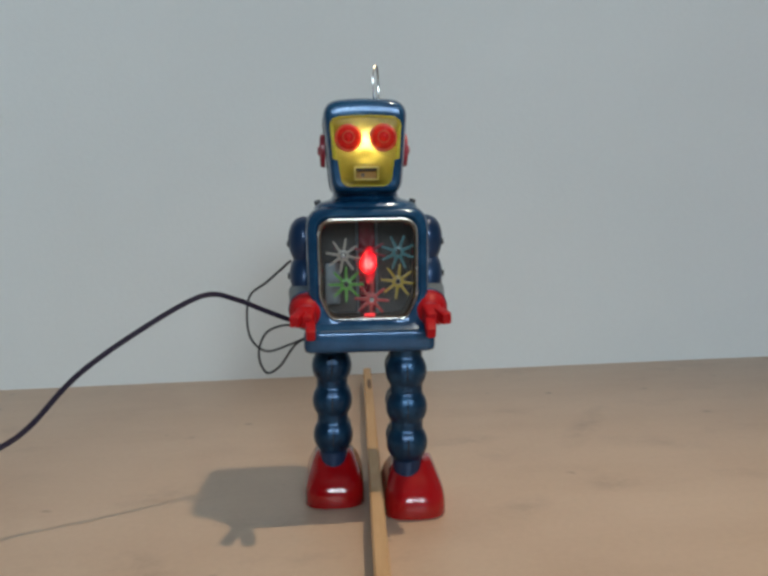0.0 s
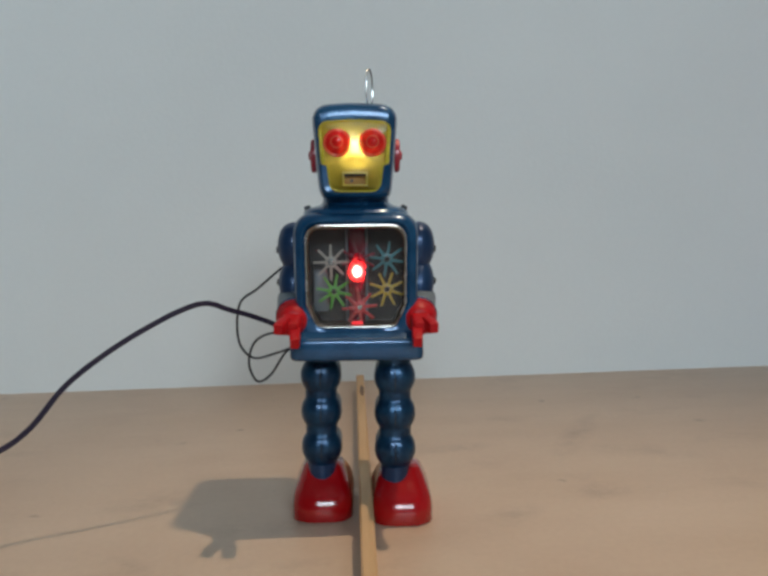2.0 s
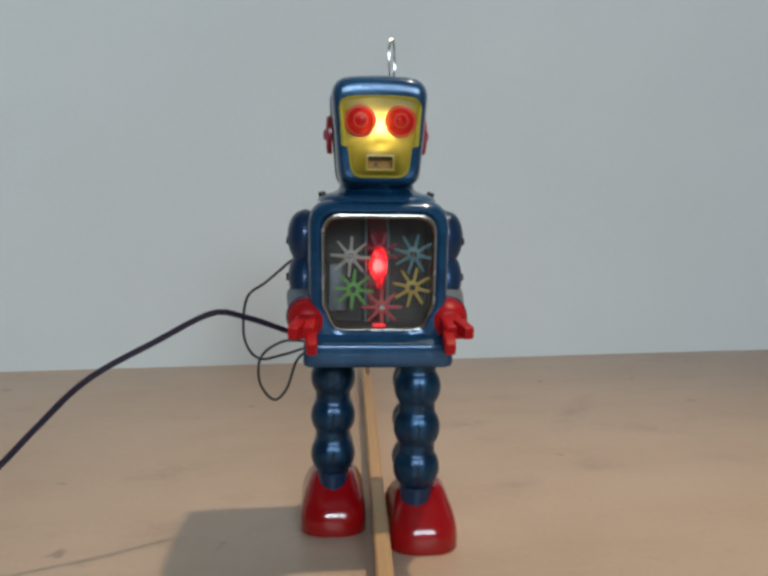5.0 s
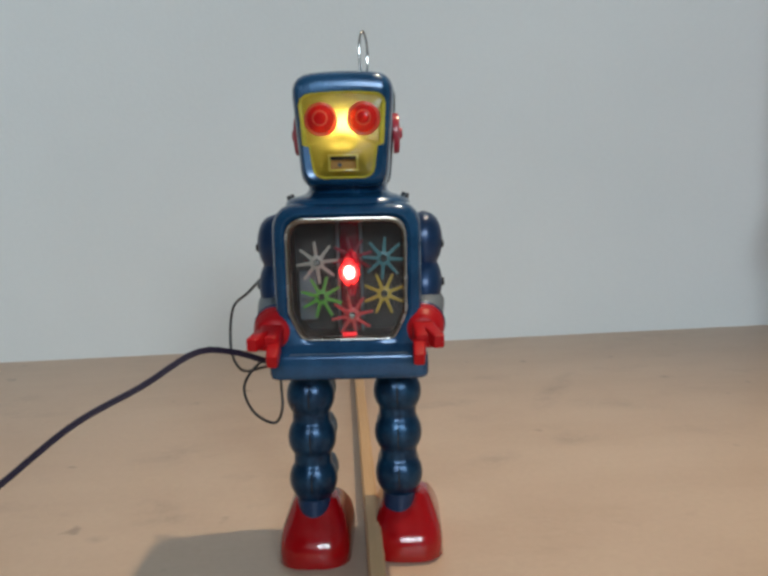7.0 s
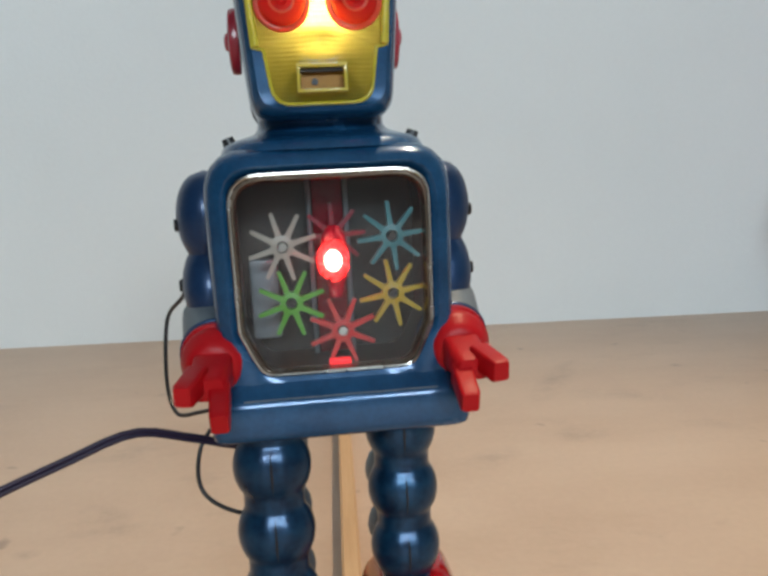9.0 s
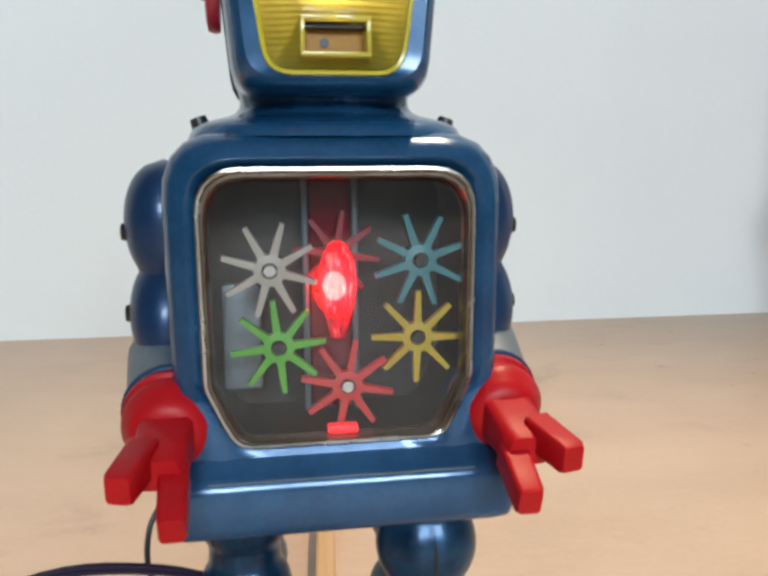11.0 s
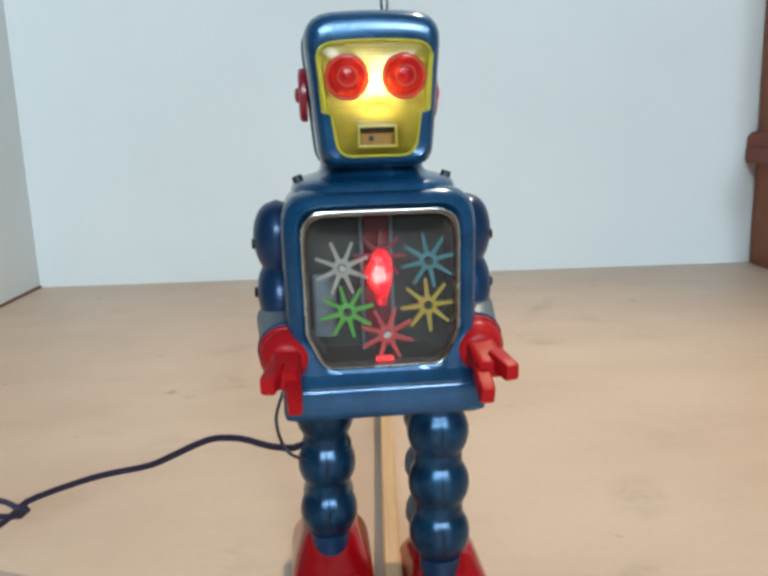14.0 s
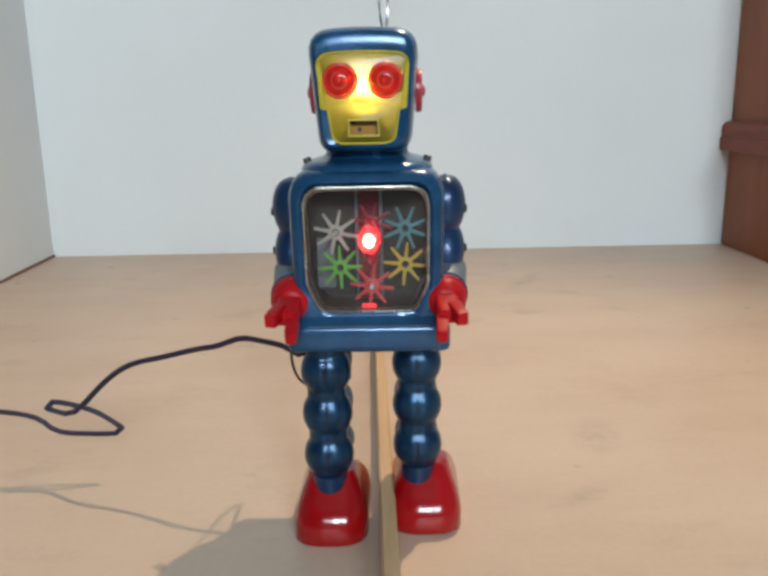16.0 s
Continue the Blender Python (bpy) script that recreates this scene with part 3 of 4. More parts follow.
def robot_torso():
    out = rounded(CHEST)
    win = rounded(WINDOW)
    bm = bmesh.new()
    rings = []
    for y, i in ((0.0285, 0.008), (0.030, 0.005), (0.0285, 0.002), (0.024, 0.0004), (0.0, 0.0), (-0.0195, 0.0), (-0.0245, 0.0004), (-0.0275, 0.0014), (-0.0292, 0.0028)):
        rings.append(at(inset(out, i), y))
    mid = [a.lerp(b, 0.55) for a, b in zip(inset(out, 0.0028), win)]
    rings.append(at(mid, -0.0300))
    rings.append(at(win, -0.0290))
    rings.append(at(inset(win, 0.0004), -0.0270))
    rings.append(at(inset(win, 0.0006), -0.0262))
    loft(bm, rings, True, False)
    torso = part("torso", bm, BLUE, robot, "blue lacquered tin torso with rounded frame")
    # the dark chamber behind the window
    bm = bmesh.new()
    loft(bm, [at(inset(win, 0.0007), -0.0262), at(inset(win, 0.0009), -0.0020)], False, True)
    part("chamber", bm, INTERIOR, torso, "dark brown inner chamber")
    # silver bead and clear pane
    bm = bmesh.new()
    tube(bm, at(inset(win, 0.0007), -0.0298), 0.00065, 8, True)
    part("window_bead", bm, BEAD, torso, "bright metal bead round the chest window")
    bm = bmesh.new()
    loft(bm, [at(inset(win, 0.0012), -0.0299), at(inset(win, 0.0017), -0.0304), at(inset(win, 0.0021), -0.0290), at(inset(win, 0.0023), -0.0262)], False, False)
    part("window_bevel", bm, AMBER, torso, "amber tinted bevel of the window pane")
    # added block whose emission stands for the red patch lit by the bulb
    bm = bmesh.new()
    box(bm, -0.0026, 0.0034, -0.0285, -0.0262, 0.1138, 0.1154, 0.0004, 2)
    part("red_glow_patch", bm, RED_PATCH_GLOW, torso, "red block glowing in place of the bulb-lit patch")
    bm = bmesh.new()
    rows = []
    for k in range(9):
        s = 1 - k / 8.4
        rows.append([(p.x * s, -0.0296 - 0.0004 * (1 - s ** 4), 0.140 + (p.y - 0.140) * s) for p in inset(win, 0.0024)])
    loft(bm, rows, False, True)
    pane = part("window_pane", bm, PANE, torso, "clear plastic chest window pane")
    pane.visible_shadow = False
    # pale plate low behind the gears, put in for the pane's hazy reflection
    bm = bmesh.new()
    box(bm, -0.0232, -0.0150, -0.0120, -0.0105, 0.1190, 0.1420, 0.0012, 2)
    part("haze_plate", bm, TIN_GREY, torso, "pale grey plate put in for haze in the chest window")
    # neck: a flanged collar
    bm = bmesh.new()
    neck = [(0.0182, 0.1845), (0.0176, 0.1822), (0.0173, 0.1800), (0.0175, 0.1786), (0.0183, 0.1775), (0.0198, 0.1767), (0.0222, 0.1760), (0.0248, 0.1752), (0.0268, 0.1740), (0.0278, 0.1720)]
    loft(bm, [[(r * 1.05 * math.copysign(abs(math.cos(q)) ** 0.62, math.cos(q)), 0.002 + r * 1.08 * math.copysign(abs(math.sin(q)) ** 0.62, math.sin(q)), z) for q in (2 * math.pi * k / 40 for k in range(40))] for r, z in neck])
    part("neck", bm, BLUE, robot)
    # waist skirt: flaring front sill and base plate
    bm = bmesh.new()
    sec = [(0.0285, -0.0295, 0.1110), (0.0325, -0.0306, 0.1092), (0.0339, -0.0324, 0.1076), (0.0346, -0.0336, 0.1064), (0.0350, -0.0341, 0.1048), (0.0351, -0.0341, 0.0980), (0.0347, -0.0335, 0.0960), (0.0334, -0.0322, 0.0951)]
    rings = []
    for w, f, z in sec:
        q = rounded([(-w, f, 0.004), (w, f, 0.004), (w, 0.031, 0.004), (-w, 0.031, 0.004)])
        rings.append([(p.x, p.y, z) for p in q])
    loft(bm, rings)
    part("skirt", bm, BLUE, robot, "blue lacquered tin skirt with a ledge")
    # thin pale grey line along the ledge
    bm = bmesh.new()
    tube(bm, [(-0.026 + 0.052 * k / 20, -0.0334 - 0.0001 * math.sin(k), 0.1068) for k in range(21)], 0.00022, 6)
    part("ledge_edge", bm, TIN_GREY, robot)
    # black knobs on the shoulders
    for s in (-1, 1):
        bm = bmesh.new()
        rod(bm, (s * 0.0246, -0.004, 0.1680), (s * 0.0262, -0.004, 0.1738), 0.0014, 0.0014, 12)
        rod(bm, (s * 0.0258, -0.004, 0.1732), (s * 0.0270, -0.004, 0.1766), 0.0022, 0.0017, 14)
        part("shoulder_knob", bm, BLACK, robot, "small black knob")
    # red light column and bulb
    bm = bmesh.new()
    box(bm, -0.0042, 0.0048, -0.0075, -0.0045, 0.1125, 0.1660, 0.0008)
    column = part("light_column", bm, COLUMN_RED, torso, "red translucent light column")
    for x in (-0.0052, 0.0056):
        bm = bmesh.new()
        rod(bm, (x, -0.0085, 0.1125), (x, -0.0085, 0.1660), 0.0007, 0.0007, 8)
        part("rail", bm, TIN_GREY, torso)
    bm = bmesh.new()
    prof = [(0.0016, 0.1300), (0.0022, 0.1330), (0.0036, 0.1380), (0.0039, 0.1430), (0.0033, 0.1475), (0.0020, 0.1500), (0.0008, 0.1508)]
    loft(bm, [[(0.0012 + r * math.cos(q), -0.0135 + r * math.sin(q), z) for q in (2 * math.pi * k / 20 for k in range(20))] for r, z in prof])
    part("bulb_cover", bm, COVER_GLASS, torso, "red translucent bulb cover")
    bm = bmesh.new()
    ball(bm, (0.0005, 0.0, 0.1412), (0.0025, 0.0015, 0.0031), 28, 20)
    bulb = part("chest_bulb", bm, CHEST_BULB, torso, "glowing red chest bulb")
    # red shell added around the bulb to imitate its bloom
    bm = bmesh.new()
    ball(bm, (0.0005, 0.0, 0.1412), (0.0046, 0.0032, 0.0060), 32, 22)
    return torso, bulb, part("bulb_halo", bm, BULB_HALO, torso, "thin red shell added as the chest bulb's halo")


def gear(colour, x, y, z, parent):
    """A star gear of eight flat spokes round a hub with a hole."""
    bm = bmesh.new()
    r_hub, r_tip = 0.0031, 0.0094
    for k in range(8):
        q = math.pi / 4 * k
        u, w = Vector((math.cos(q), 0, math.sin(q))), Vector((-math.sin(q), 0, math.cos(q)))
        a, b = u * (r_hub - 0.0006), u * r_tip
        wa, wb = 0.0008, 0.0005
        front, back = Vector((0, -0.0008, 0)), Vector((0, 0.0008, 0))
        loft(bm, [[a + w * wa + back, b + w * wb + back, b - w * wb + back, a - w * wa + back], [a + w * wa + front, b + w * wb + front, b - w * wb + front, a - w * wa + front]])
    ring = [(r_hub, -0.0010), (0.0016, -0.0012), (0.0015, 0.0012), (r_hub, 0.0010), (r_hub, -0.0010)]
    loft(bm, [[(r * math.cos(t), d, r * math.sin(t)) for t in (2 * math.pi * k / 24 for k in range(24))] for r, d in ring], False, False)
    ob = part("gear", bm, GEAR_COLOURS[colour], parent, colour.replace("blue", "blue-green") + " plastic star gear", smooth=False)
    ob.location = (x, y, z)
    bm = bmesh.new()
    rod(bm, (0, -0.0016, 0), (0, 0.012, 0), 0.0012, 0.0012, 10)
    part("axle", bm, STEEL if colour in ("white", "red") else INTERIOR, ob)
    return ob


def robot_arm(s):
    """One arm at side s: a bulging tin arm, grey sleeve, red cuff and a forked hand."""
    bm = bmesh.new()
    rings = []
    for k in range(41):
        z = 0.1680 - 0.0535 * k / 40
        r = 0.0
        for c, h, w in ((0.1545, 0.0132, 1.0), (0.1350, 0.0125, 0.93), (0.1240, 0.0100, 0.86)):
            if abs(z - c) < h:
                r = max(r, w * (1 - ((z - c) / h) ** 2) ** 0.42)
        r = max(r, 0.03)
        y = 0.001 - 0.006 * max(0.0, (0.150 - z) / 0.03)
        rings.append([(s * 0.0349 + 0.0090 * r * math.cos(q), y + 0.0120 * r * math.sin(q), z) for q in (2 * math.pi * j / 32 for j in range(32))])
    loft(bm, rings)
    arm = part("arm", bm, BLUE_DARK, robot, "dark blue bulging tin arm")
    for z in (0.1525, 0.1345):
        bm = bmesh.new()
        rod(bm, (s * 0.0423, -0.001, z), (s * 0.0443, -0.001, z), 0.0024, 0.0018, 12)
        part("rivet", bm, BLACK, arm)
    bm = bmesh.new()
    rod(bm, (s * 0.0362, -0.003, 0.1250), (s * 0.0338, -0.0205, 0.1183), 0.0080, 0.0084)
    part("sleeve", bm, TIN_GREY, arm, "grey tin sleeve")
    # the cuff, then a palm that forks into two blunt claws
    base = Vector((s * 0.0330, -0.0205, 0.1172))
    knuckle = Vector((s * 0.0338, -0.0430, 0.1138))
    axis = (knuckle - base).normalized()
    u = Vector((1, 0, 0))
    w = axis.cross(u).normalized()
    u = w.cross(axis).normalized()
    prof = [(0.0084, -0.001), (0.0098, 0.0), (0.0100, 0.0008), (0.0099, 0.0020), (0.0091, 0.0025), (0.0090, 0.0040), (0.0094, 0.0045), (0.0093, 0.0060), (0.0085, 0.0070), (0.0078, 0.0088), (0.0066, 0.0102), (0.0050, 0.0110)]
    bm = bmesh.new()
    loft(bm, [[base + axis * d + (u * math.cos(q) + w * math.sin(q)) * r for q in (2 * math.pi * k / 28 for k in range(28))] for r, d in prof])
    fist = part("fist", bm, RED_PLASTIC, robot, "red plastic cuff with a forked hand")
    bm = bmesh.new()
    tube(bm, [base - axis * 0.0008 + (u * math.cos(q) + w * math.sin(q)) * 0.0096 for q in (2 * math.pi * k / 28 for k in range(28))], 0.0010, 8, True)
    part("collar", bm, BLUE_DARK, fist, "dark blue collar behind the cuff")
    tips = ((s * 0.0390, -0.0515, 0.1146), (s * 0.0306, -0.0530, 0.1076))

    def bar(a, b, wa, wb, ta, tb, soft=0.0007):
        bm = bmesh.new()
        d = (b - a).normalized()
        p = d.cross(w).normalized()
        n = p.cross(d)
        rings = []
        for k, (q, g) in enumerate(((0.0, 1.0), (0.5, 1.0), (0.92, 1.0), (1.0, 0.86))):
            hw, ht = (wa + (wb - wa) * q) * g, (ta + (tb - ta) * q) * g
            sec = rounded([(-hw, -ht, soft), (hw, -ht, soft), (hw, ht, soft), (-hw, ht, soft)], 5, 1)
            rings.append([a.lerp(b, q) + p * v.x + n * v.y for v in sec])
        loft(bm, rings)
        return bm

    part("palm", bar(base + axis * 0.007, knuckle + axis * 0.0010, 0.0052, 0.0047, 0.0050, 0.0033, 0.0022), RED_PLASTIC, fist)
    spread = Vector(tips[0]) - Vector(tips[1])
    for i, tip in enumerate(tips):
        root = knuckle + spread * (0.30 if i == 0 else -0.30) - axis * 0.003
        part("claw", bar(root, Vector(tip), 0.0027, 0.0024, 0.0031, 0.0029, 0.0009), RED_PLASTIC, fist)


def robot_leg(s):
    """One leg of three balls with a grey rear shell and a red foot; its origin is the robot's."""
    bm = bmesh.new()
    rings = []
    for k in range(73):
        z = 0.0965 - 0.0765 * k / 72
        r = 0.0090 if z > 0.034 else 0.0078
        for c in (0.0812, 0.0606, 0.0400):
            if abs(z - c) < 0.0123:
                r = max(r, 0.0116 * math.sqrt(1 - ((z - c) / 0.0123) ** 2))
        ring = []
        for j in range(64):
            q = 2 * math.pi * j / 64
            pinch = 1 - 0.085 * math.exp(-abs(math.remainder(q + math.pi / 2, 2 * math.pi)) / 0.45)
            ring.append((s * 0.0208 + r * math.cos(q), -0.003 + 0.96 * pinch * r * math.sin(q), z))
        rings.append(ring)
    loft(bm, rings)
    leg = part("leg", bm, LEG_BLUE, robot, "blue lacquered tin leg of three balls")
    bm = bmesh.new()
    tube(bm, [(s * 0.0208, -0.003 - 0.96 * 0.01050 * math.cos((z - c) / 0.0125 * 1.2), z) for c in (0.0812, 0.0606, 0.0400) for z in (c + 0.008 - 0.0016 * k for k in range(11))], 0.00045, 6)
    part("seam", bm, BLACK, leg)
    bm = bmesh.new()
    for z in (0.0812, 0.0606, 0.0400):
        ball(bm, (s * 0.0205, 0.013, z), (0.0108, 0.009, 0.0106), 20, 12)
    part("rear_shell", bm, TIN_GREY, leg, "grey tin rear half of the leg")
    # foot
    fx = -0.0206 if s < 0 else 0.0242
    bm = bmesh.new()
    sec = [(0.0160, -0.0180, 0.030, 0.0000), (0.0172, -0.0202, 0.031, 0.0010), (0.0176, -0.0210, 0.0312, 0.0040), (0.0176, -0.0209, 0.0312, 0.0080), (0.0172, -0.0200, 0.0308, 0.0118),
           (0.0164, -0.0180, 0.0302, 0.0154), (0.0152, -0.0150, 0.0285, 0.0188), (0.0139, -0.0114, 0.0255, 0.0220), (0.0127, -0.0085, 0.0215, 0.0250), (0.0114, -0.0068, 0.0165, 0.0278),
           (0.0095, -0.0056, 0.0120, 0.0296), (0.0070, -0.0045, 0.0080, 0.0300)]
    rings = []
    for w, f, b, z in sec:
        r = min(0.0135, w * 0.8)
        q = rounded([(-w * 0.97, f, r), (w * 0.97, f, r), (w, b, 0.006), (-w, b, 0.006)])
        rings.append([(fx + p.x, p.y, z) for p in q])
    loft(bm, rings)
    foot = part("foot", bm, RED_FOOT, leg, "glossy red lacquered tin foot")
    bm = bmesh.new()
    rod(bm, (s * 0.0208, -0.003, 0.0185), (s * 0.0208, -0.003, 0.0305), 0.0079, 0.0081, 28)
    part("ankle", bm, BLUE_DARK, leg, "dark ankle sunk in the foot")
    bm = bmesh.new()
    q = rounded([(-0.0163, -0.0178, 0.010), (0.0163, -0.0178, 0.010), (0.0163, 0.0302, 0.006), (-0.0163, 0.0302, 0.006)])
    tube(bm, [(fx + p.x, p.y, 0.0016) for p in q], 0.0010, 8, True)
    part("foot_rim", bm, RED_FOOT, leg)
    return leg


robot_head()
torso, chest_bulb, bulb_halo = robot_torso()
GEARS = [(gear("white", -0.0132, -0.0262, 0.1466, torso), 1, 10), (gear("blue", 0.0163, -0.0262, 0.1479, torso), 1, 20), (gear("green", -0.0118, -0.0240, 0.1309, torso), -1, 0),
         (gear("yellow", 0.0162, -0.0240, 0.1319, torso), -1, 8), (gear("red", 0.0017, -0.0248, 0.1226, torso), 1, 5), (gear("dark red", 0.0014, -0.0095, 0.1475, torso), -1, 15)]
robot_arm(-1)
robot_arm(1)
LEGS = [robot_leg(-1), robot_leg(1)]

# thin wires at the robot's side
WIRES = []
for pts in ([(-0.043, 0.012, 0.1425), (-0.057, 0.010, 0.1305), (-0.0675, 0.008, 0.1215), (-0.0680, 0.006, 0.1008), (-0.0590, 0.005, 0.0908), (-0.0464, 0.008, 0.0931), (-0.034, 0.012, 0.0975)],
            [(-0.0340, 0.012, 0.1010), (-0.0460, 0.008, 0.1040), (-0.0580, 0.005, 0.0990), (-0.0615, 0.005, 0.0860), (-0.0565, 0.006, 0.0755), (-0.0490, 0.007, 0.0795), (-0.0415, 0.010, 0.0920), (-0.0340, 0.012, 0.0970)]):
    bm = bmesh.new()
    tube(bm, spline(pts, 10), 0.0007, 8)
    WIRES.append(part("wire", bm, WIRE_MAT, robot, "thin black wire loop"))

# ---- the cable, in short rigid pieces ----
CABLE_STEP, CABLE_PIECES = 0.005, 80
cable = tagged(new("remote_cable"), "dark violet twin cable hanging from the robot's side", "cable")
PIECES = []
bm = bmesh.new()
for dx in (-0.0007, 0.0007):
    rod(bm, (dx, 0, -0.0006), (dx, 0, CABLE_STEP + 0.0006), 0.0008, 0.0008, 8)
first = part("cable_piece", bm, CABLE_MAT, cable)
PIECES.append(first)
for i in range(CABLE_PIECES - 1):
    PIECES.append(new("cable_piece", first.data))
    PIECES[-1].parent = cable

# ---- what moves ----
ROBOT_ROWS = [
    (0, pose(-0.0007, -0.3437, 0, -0.73, 1.22, 1.52)),
    (0.5, pose(0.0023, -0.3309, 0, -0.77, 0.57, 0.79)),
    (1, pose(0.0008, -0.3268, 0, -0.85, 0.46, 4.24)),
    (1.5, pose(0.0011, -0.3382, 0, -0.33, 0.63, 4.00)),
    (2, pose(-0.0014, -0.3505, 0, -0.65, 1.23, -0.81)),
    (2.5, pose(-0.0040, -0.3624, 0, -0.73, -0.90, -0.06)),
    (3, pose(-0.0002, -0.3758, 0, -0.17, 0.26, 3.74)),
    (3.5, pose(-0.0008, -0.3857, 0, -0.42, 1.55, 1.48)),
    (4, pose(-0.0026, -0.3930, 0, -0.74, 0.36, -2.67)),
    (4.5, pose(-0.0017, -0.4026, 0, -1.09, -0.93, 1.89)),
    (4.9, pose(-0.0008, -0.4169, 0, 0.00, 1.86, 2.44)),
    (5.3, pose(-0.0012, -0.4283, 0, 0.00, 0.89, -3.83)),
    (5.7, pose(-0.0017, -0.4397, 0, 0.00, -1.46, -1.24)),
    (6.1, pose(-0.0021, -0.4511, 0, 0.00, -0.49, 5.03)),
    (6.5, pose(-0.0026, -0.4626, 0, 0.00, 1.86, 2.44)),
    (7, pose(-0.0048, -0.4747, 0, -1.87, 0.73, -4.12)),
    (7.5, pose(0.0004, -0.4929, 0, -0.22, -1.27, 4.66)),
    (8, pose(0.0049, -0.5146, 0, -0.14, 1.57, 7.57)),
    (8.5, pose(0.0008, -0.5368, 0, -0.09, 0.74, -0.26)),
    (9, pose(0.0016, -0.5437, 0, -0.14, -0.76, 3.31)),
    (9.4, pose(0.0023, -0.5549, 0, 0.00, 0.56, 5.30)),
    (9.8, pose(0.0029, -0.5650, 0, 0.00, 1.94, -0.60)),
    (10.2, pose(0.0035, -0.5752, 0, 0.00, -0.34, -3.98)),
    (10.6, pose(0.0041, -0.5854, 0, 0.00, -1.49, 2.27)),
    (11.0, pose(0.0047, -0.5955, 0, 0.00, 0.91, 5.01)),
    (11.5, pose(0.0035, -0.6084, 0, 0.26, 0.79, -5.54)),
    (12, pose(-0.0002, -0.6223, 0, 0.25, -1.59, 3.27)),
    (12.5, pose(-0.0003, -0.6415, 0, 0.66, -0.92, 7.41)),
    (13, pose(-0.0016, -0.6608, 0, -0.35, 0.69, -3.42)),
    (13.5, pose(0.0020, -0.6859, 0, 0.00, -1.69, 2.47)),
    (14, pose(-0.0009, -0.7053, 0, -0.09, 0.29, 5.17)),
    (14.5, pose(-0.0019, -0.7113, 0, -0.08, 0.07, -3.13)),
    (15, pose(0.0005, -0.7043, 0, -0.38, -1.97, 2.32)),
    (15.5, pose(-0.0009, -0.7107, 0, -0.60, 0.00, 5.78)),
    (16, pose(-0.0026, -0.7025, 0, 0.03, -0.26, -2.36)),
]
# how far each foot is ahead (-) or behind (+): first the one at -x
STRIDE = [
    (0, 0.0095, -0.0110),
    (0.5, -0.0044, 0.0196),
    (1, -0.0078, 0.0153),
    (1.5, 0.0163, -0.0085),
    (2, 0.0049, -0.0018),
    (2.5, -0.0157, 0.0212),
    (3, 0.0035, -0.0007),
    (3.5, 0.0141, -0.0143),
    (4, -0.0054, 0.0109),
    (4.5, -0.0125, 0.0059),
    (4.9, 0.0135, -0.0095),
    (5.3, 0.0052, -0.0012),
    (5.7, -0.0122, 0.0162),
    (6.1, -0.0004, 0.0044),
    (6.5, 0.0145, -0.0105),
    (7, 0.0002, 0.0060),
    (7.5, -0.0073, 0.0087),
    (8, 0.0142, -0.0102),
    (8.5, -0.0024, 0.0064),
    (9, -0.0092, 0.0132),
    (9.4, 0.0103, -0.0063),
    (9.8, 0.0100, -0.0060),
    (10.2, -0.0099, 0.0139),
    (10.6, -0.0057, 0.0097),
    (11.0, 0.0133, -0.0093),
    (11.5, -0.0004, 0.0044),
    (12, -0.0099, 0.0139),
    (12.5, 0.0133, -0.0093),
    (13, -0.0012, 0.0052),
    (13.5, -0.0088, 0.0128),
    (14, 0.0142, -0.0102),
    (14.5, -0.0032, 0.0072),
    (15, -0.0080, 0.0093),
    (15.5, 0.0060, -0.0155),
    (16, -0.0122, -0.0025),
]
# the cable's line at some times, beside the robot: x and z of its knots; the first eight come nearer along it; later it droops away in a loop
CABLE_LINES = {}
CABLE_LINES[0.0] = [(-0.056, 0.114), (-0.072, 0.123), (-0.088, 0.127), (-0.117, 0.113), (-0.152, 0.090), (-0.175, 0.066), (-0.187, 0.058), (-0.207, 0.051), (-0.236, 0.046), (-0.272, 0.038)]
CABLE_LINES[1.0] = [(-0.056, 0.118), (-0.071, 0.125), (-0.087, 0.131), (-0.117, 0.118), (-0.146, 0.103), (-0.164, 0.082), (-0.174, 0.069), (-0.185, 0.066), (-0.216, 0.059), (-0.253, 0.053)]
CABLE_LINES[1.5] = [(-0.052, 0.114), (-0.069, 0.121), (-0.084, 0.126), (-0.118, 0.112), (-0.149, 0.091), (-0.168, 0.070), (-0.181, 0.061), (-0.200, 0.056), (-0.229, 0.054), (-0.263, 0.045)]
CABLE_LINES[2.5] = [(-0.054, 0.113), (-0.068, 0.120), (-0.084, 0.125), (-0.112, 0.112), (-0.146, 0.089), (-0.163, 0.067), (-0.176, 0.058), (-0.195, 0.054), (-0.224, 0.052), (-0.258, 0.044)]
CABLE_LINES[3.5] = [(-0.043, 0.111), (-0.061, 0.119), (-0.077, 0.123), (-0.113, 0.107), (-0.143, 0.087), (-0.163, 0.063), (-0.177, 0.055), (-0.195, 0.049), (-0.222, 0.045), (-0.255, 0.038)]
CABLE_LINES[4.0] = [(-0.047, 0.105), (-0.062, 0.114), (-0.075, 0.118), (-0.104, 0.103), (-0.130, 0.088), (-0.150, 0.072), (-0.164, 0.057), (-0.181, 0.049), (-0.207, 0.044), (-0.238, 0.039)]
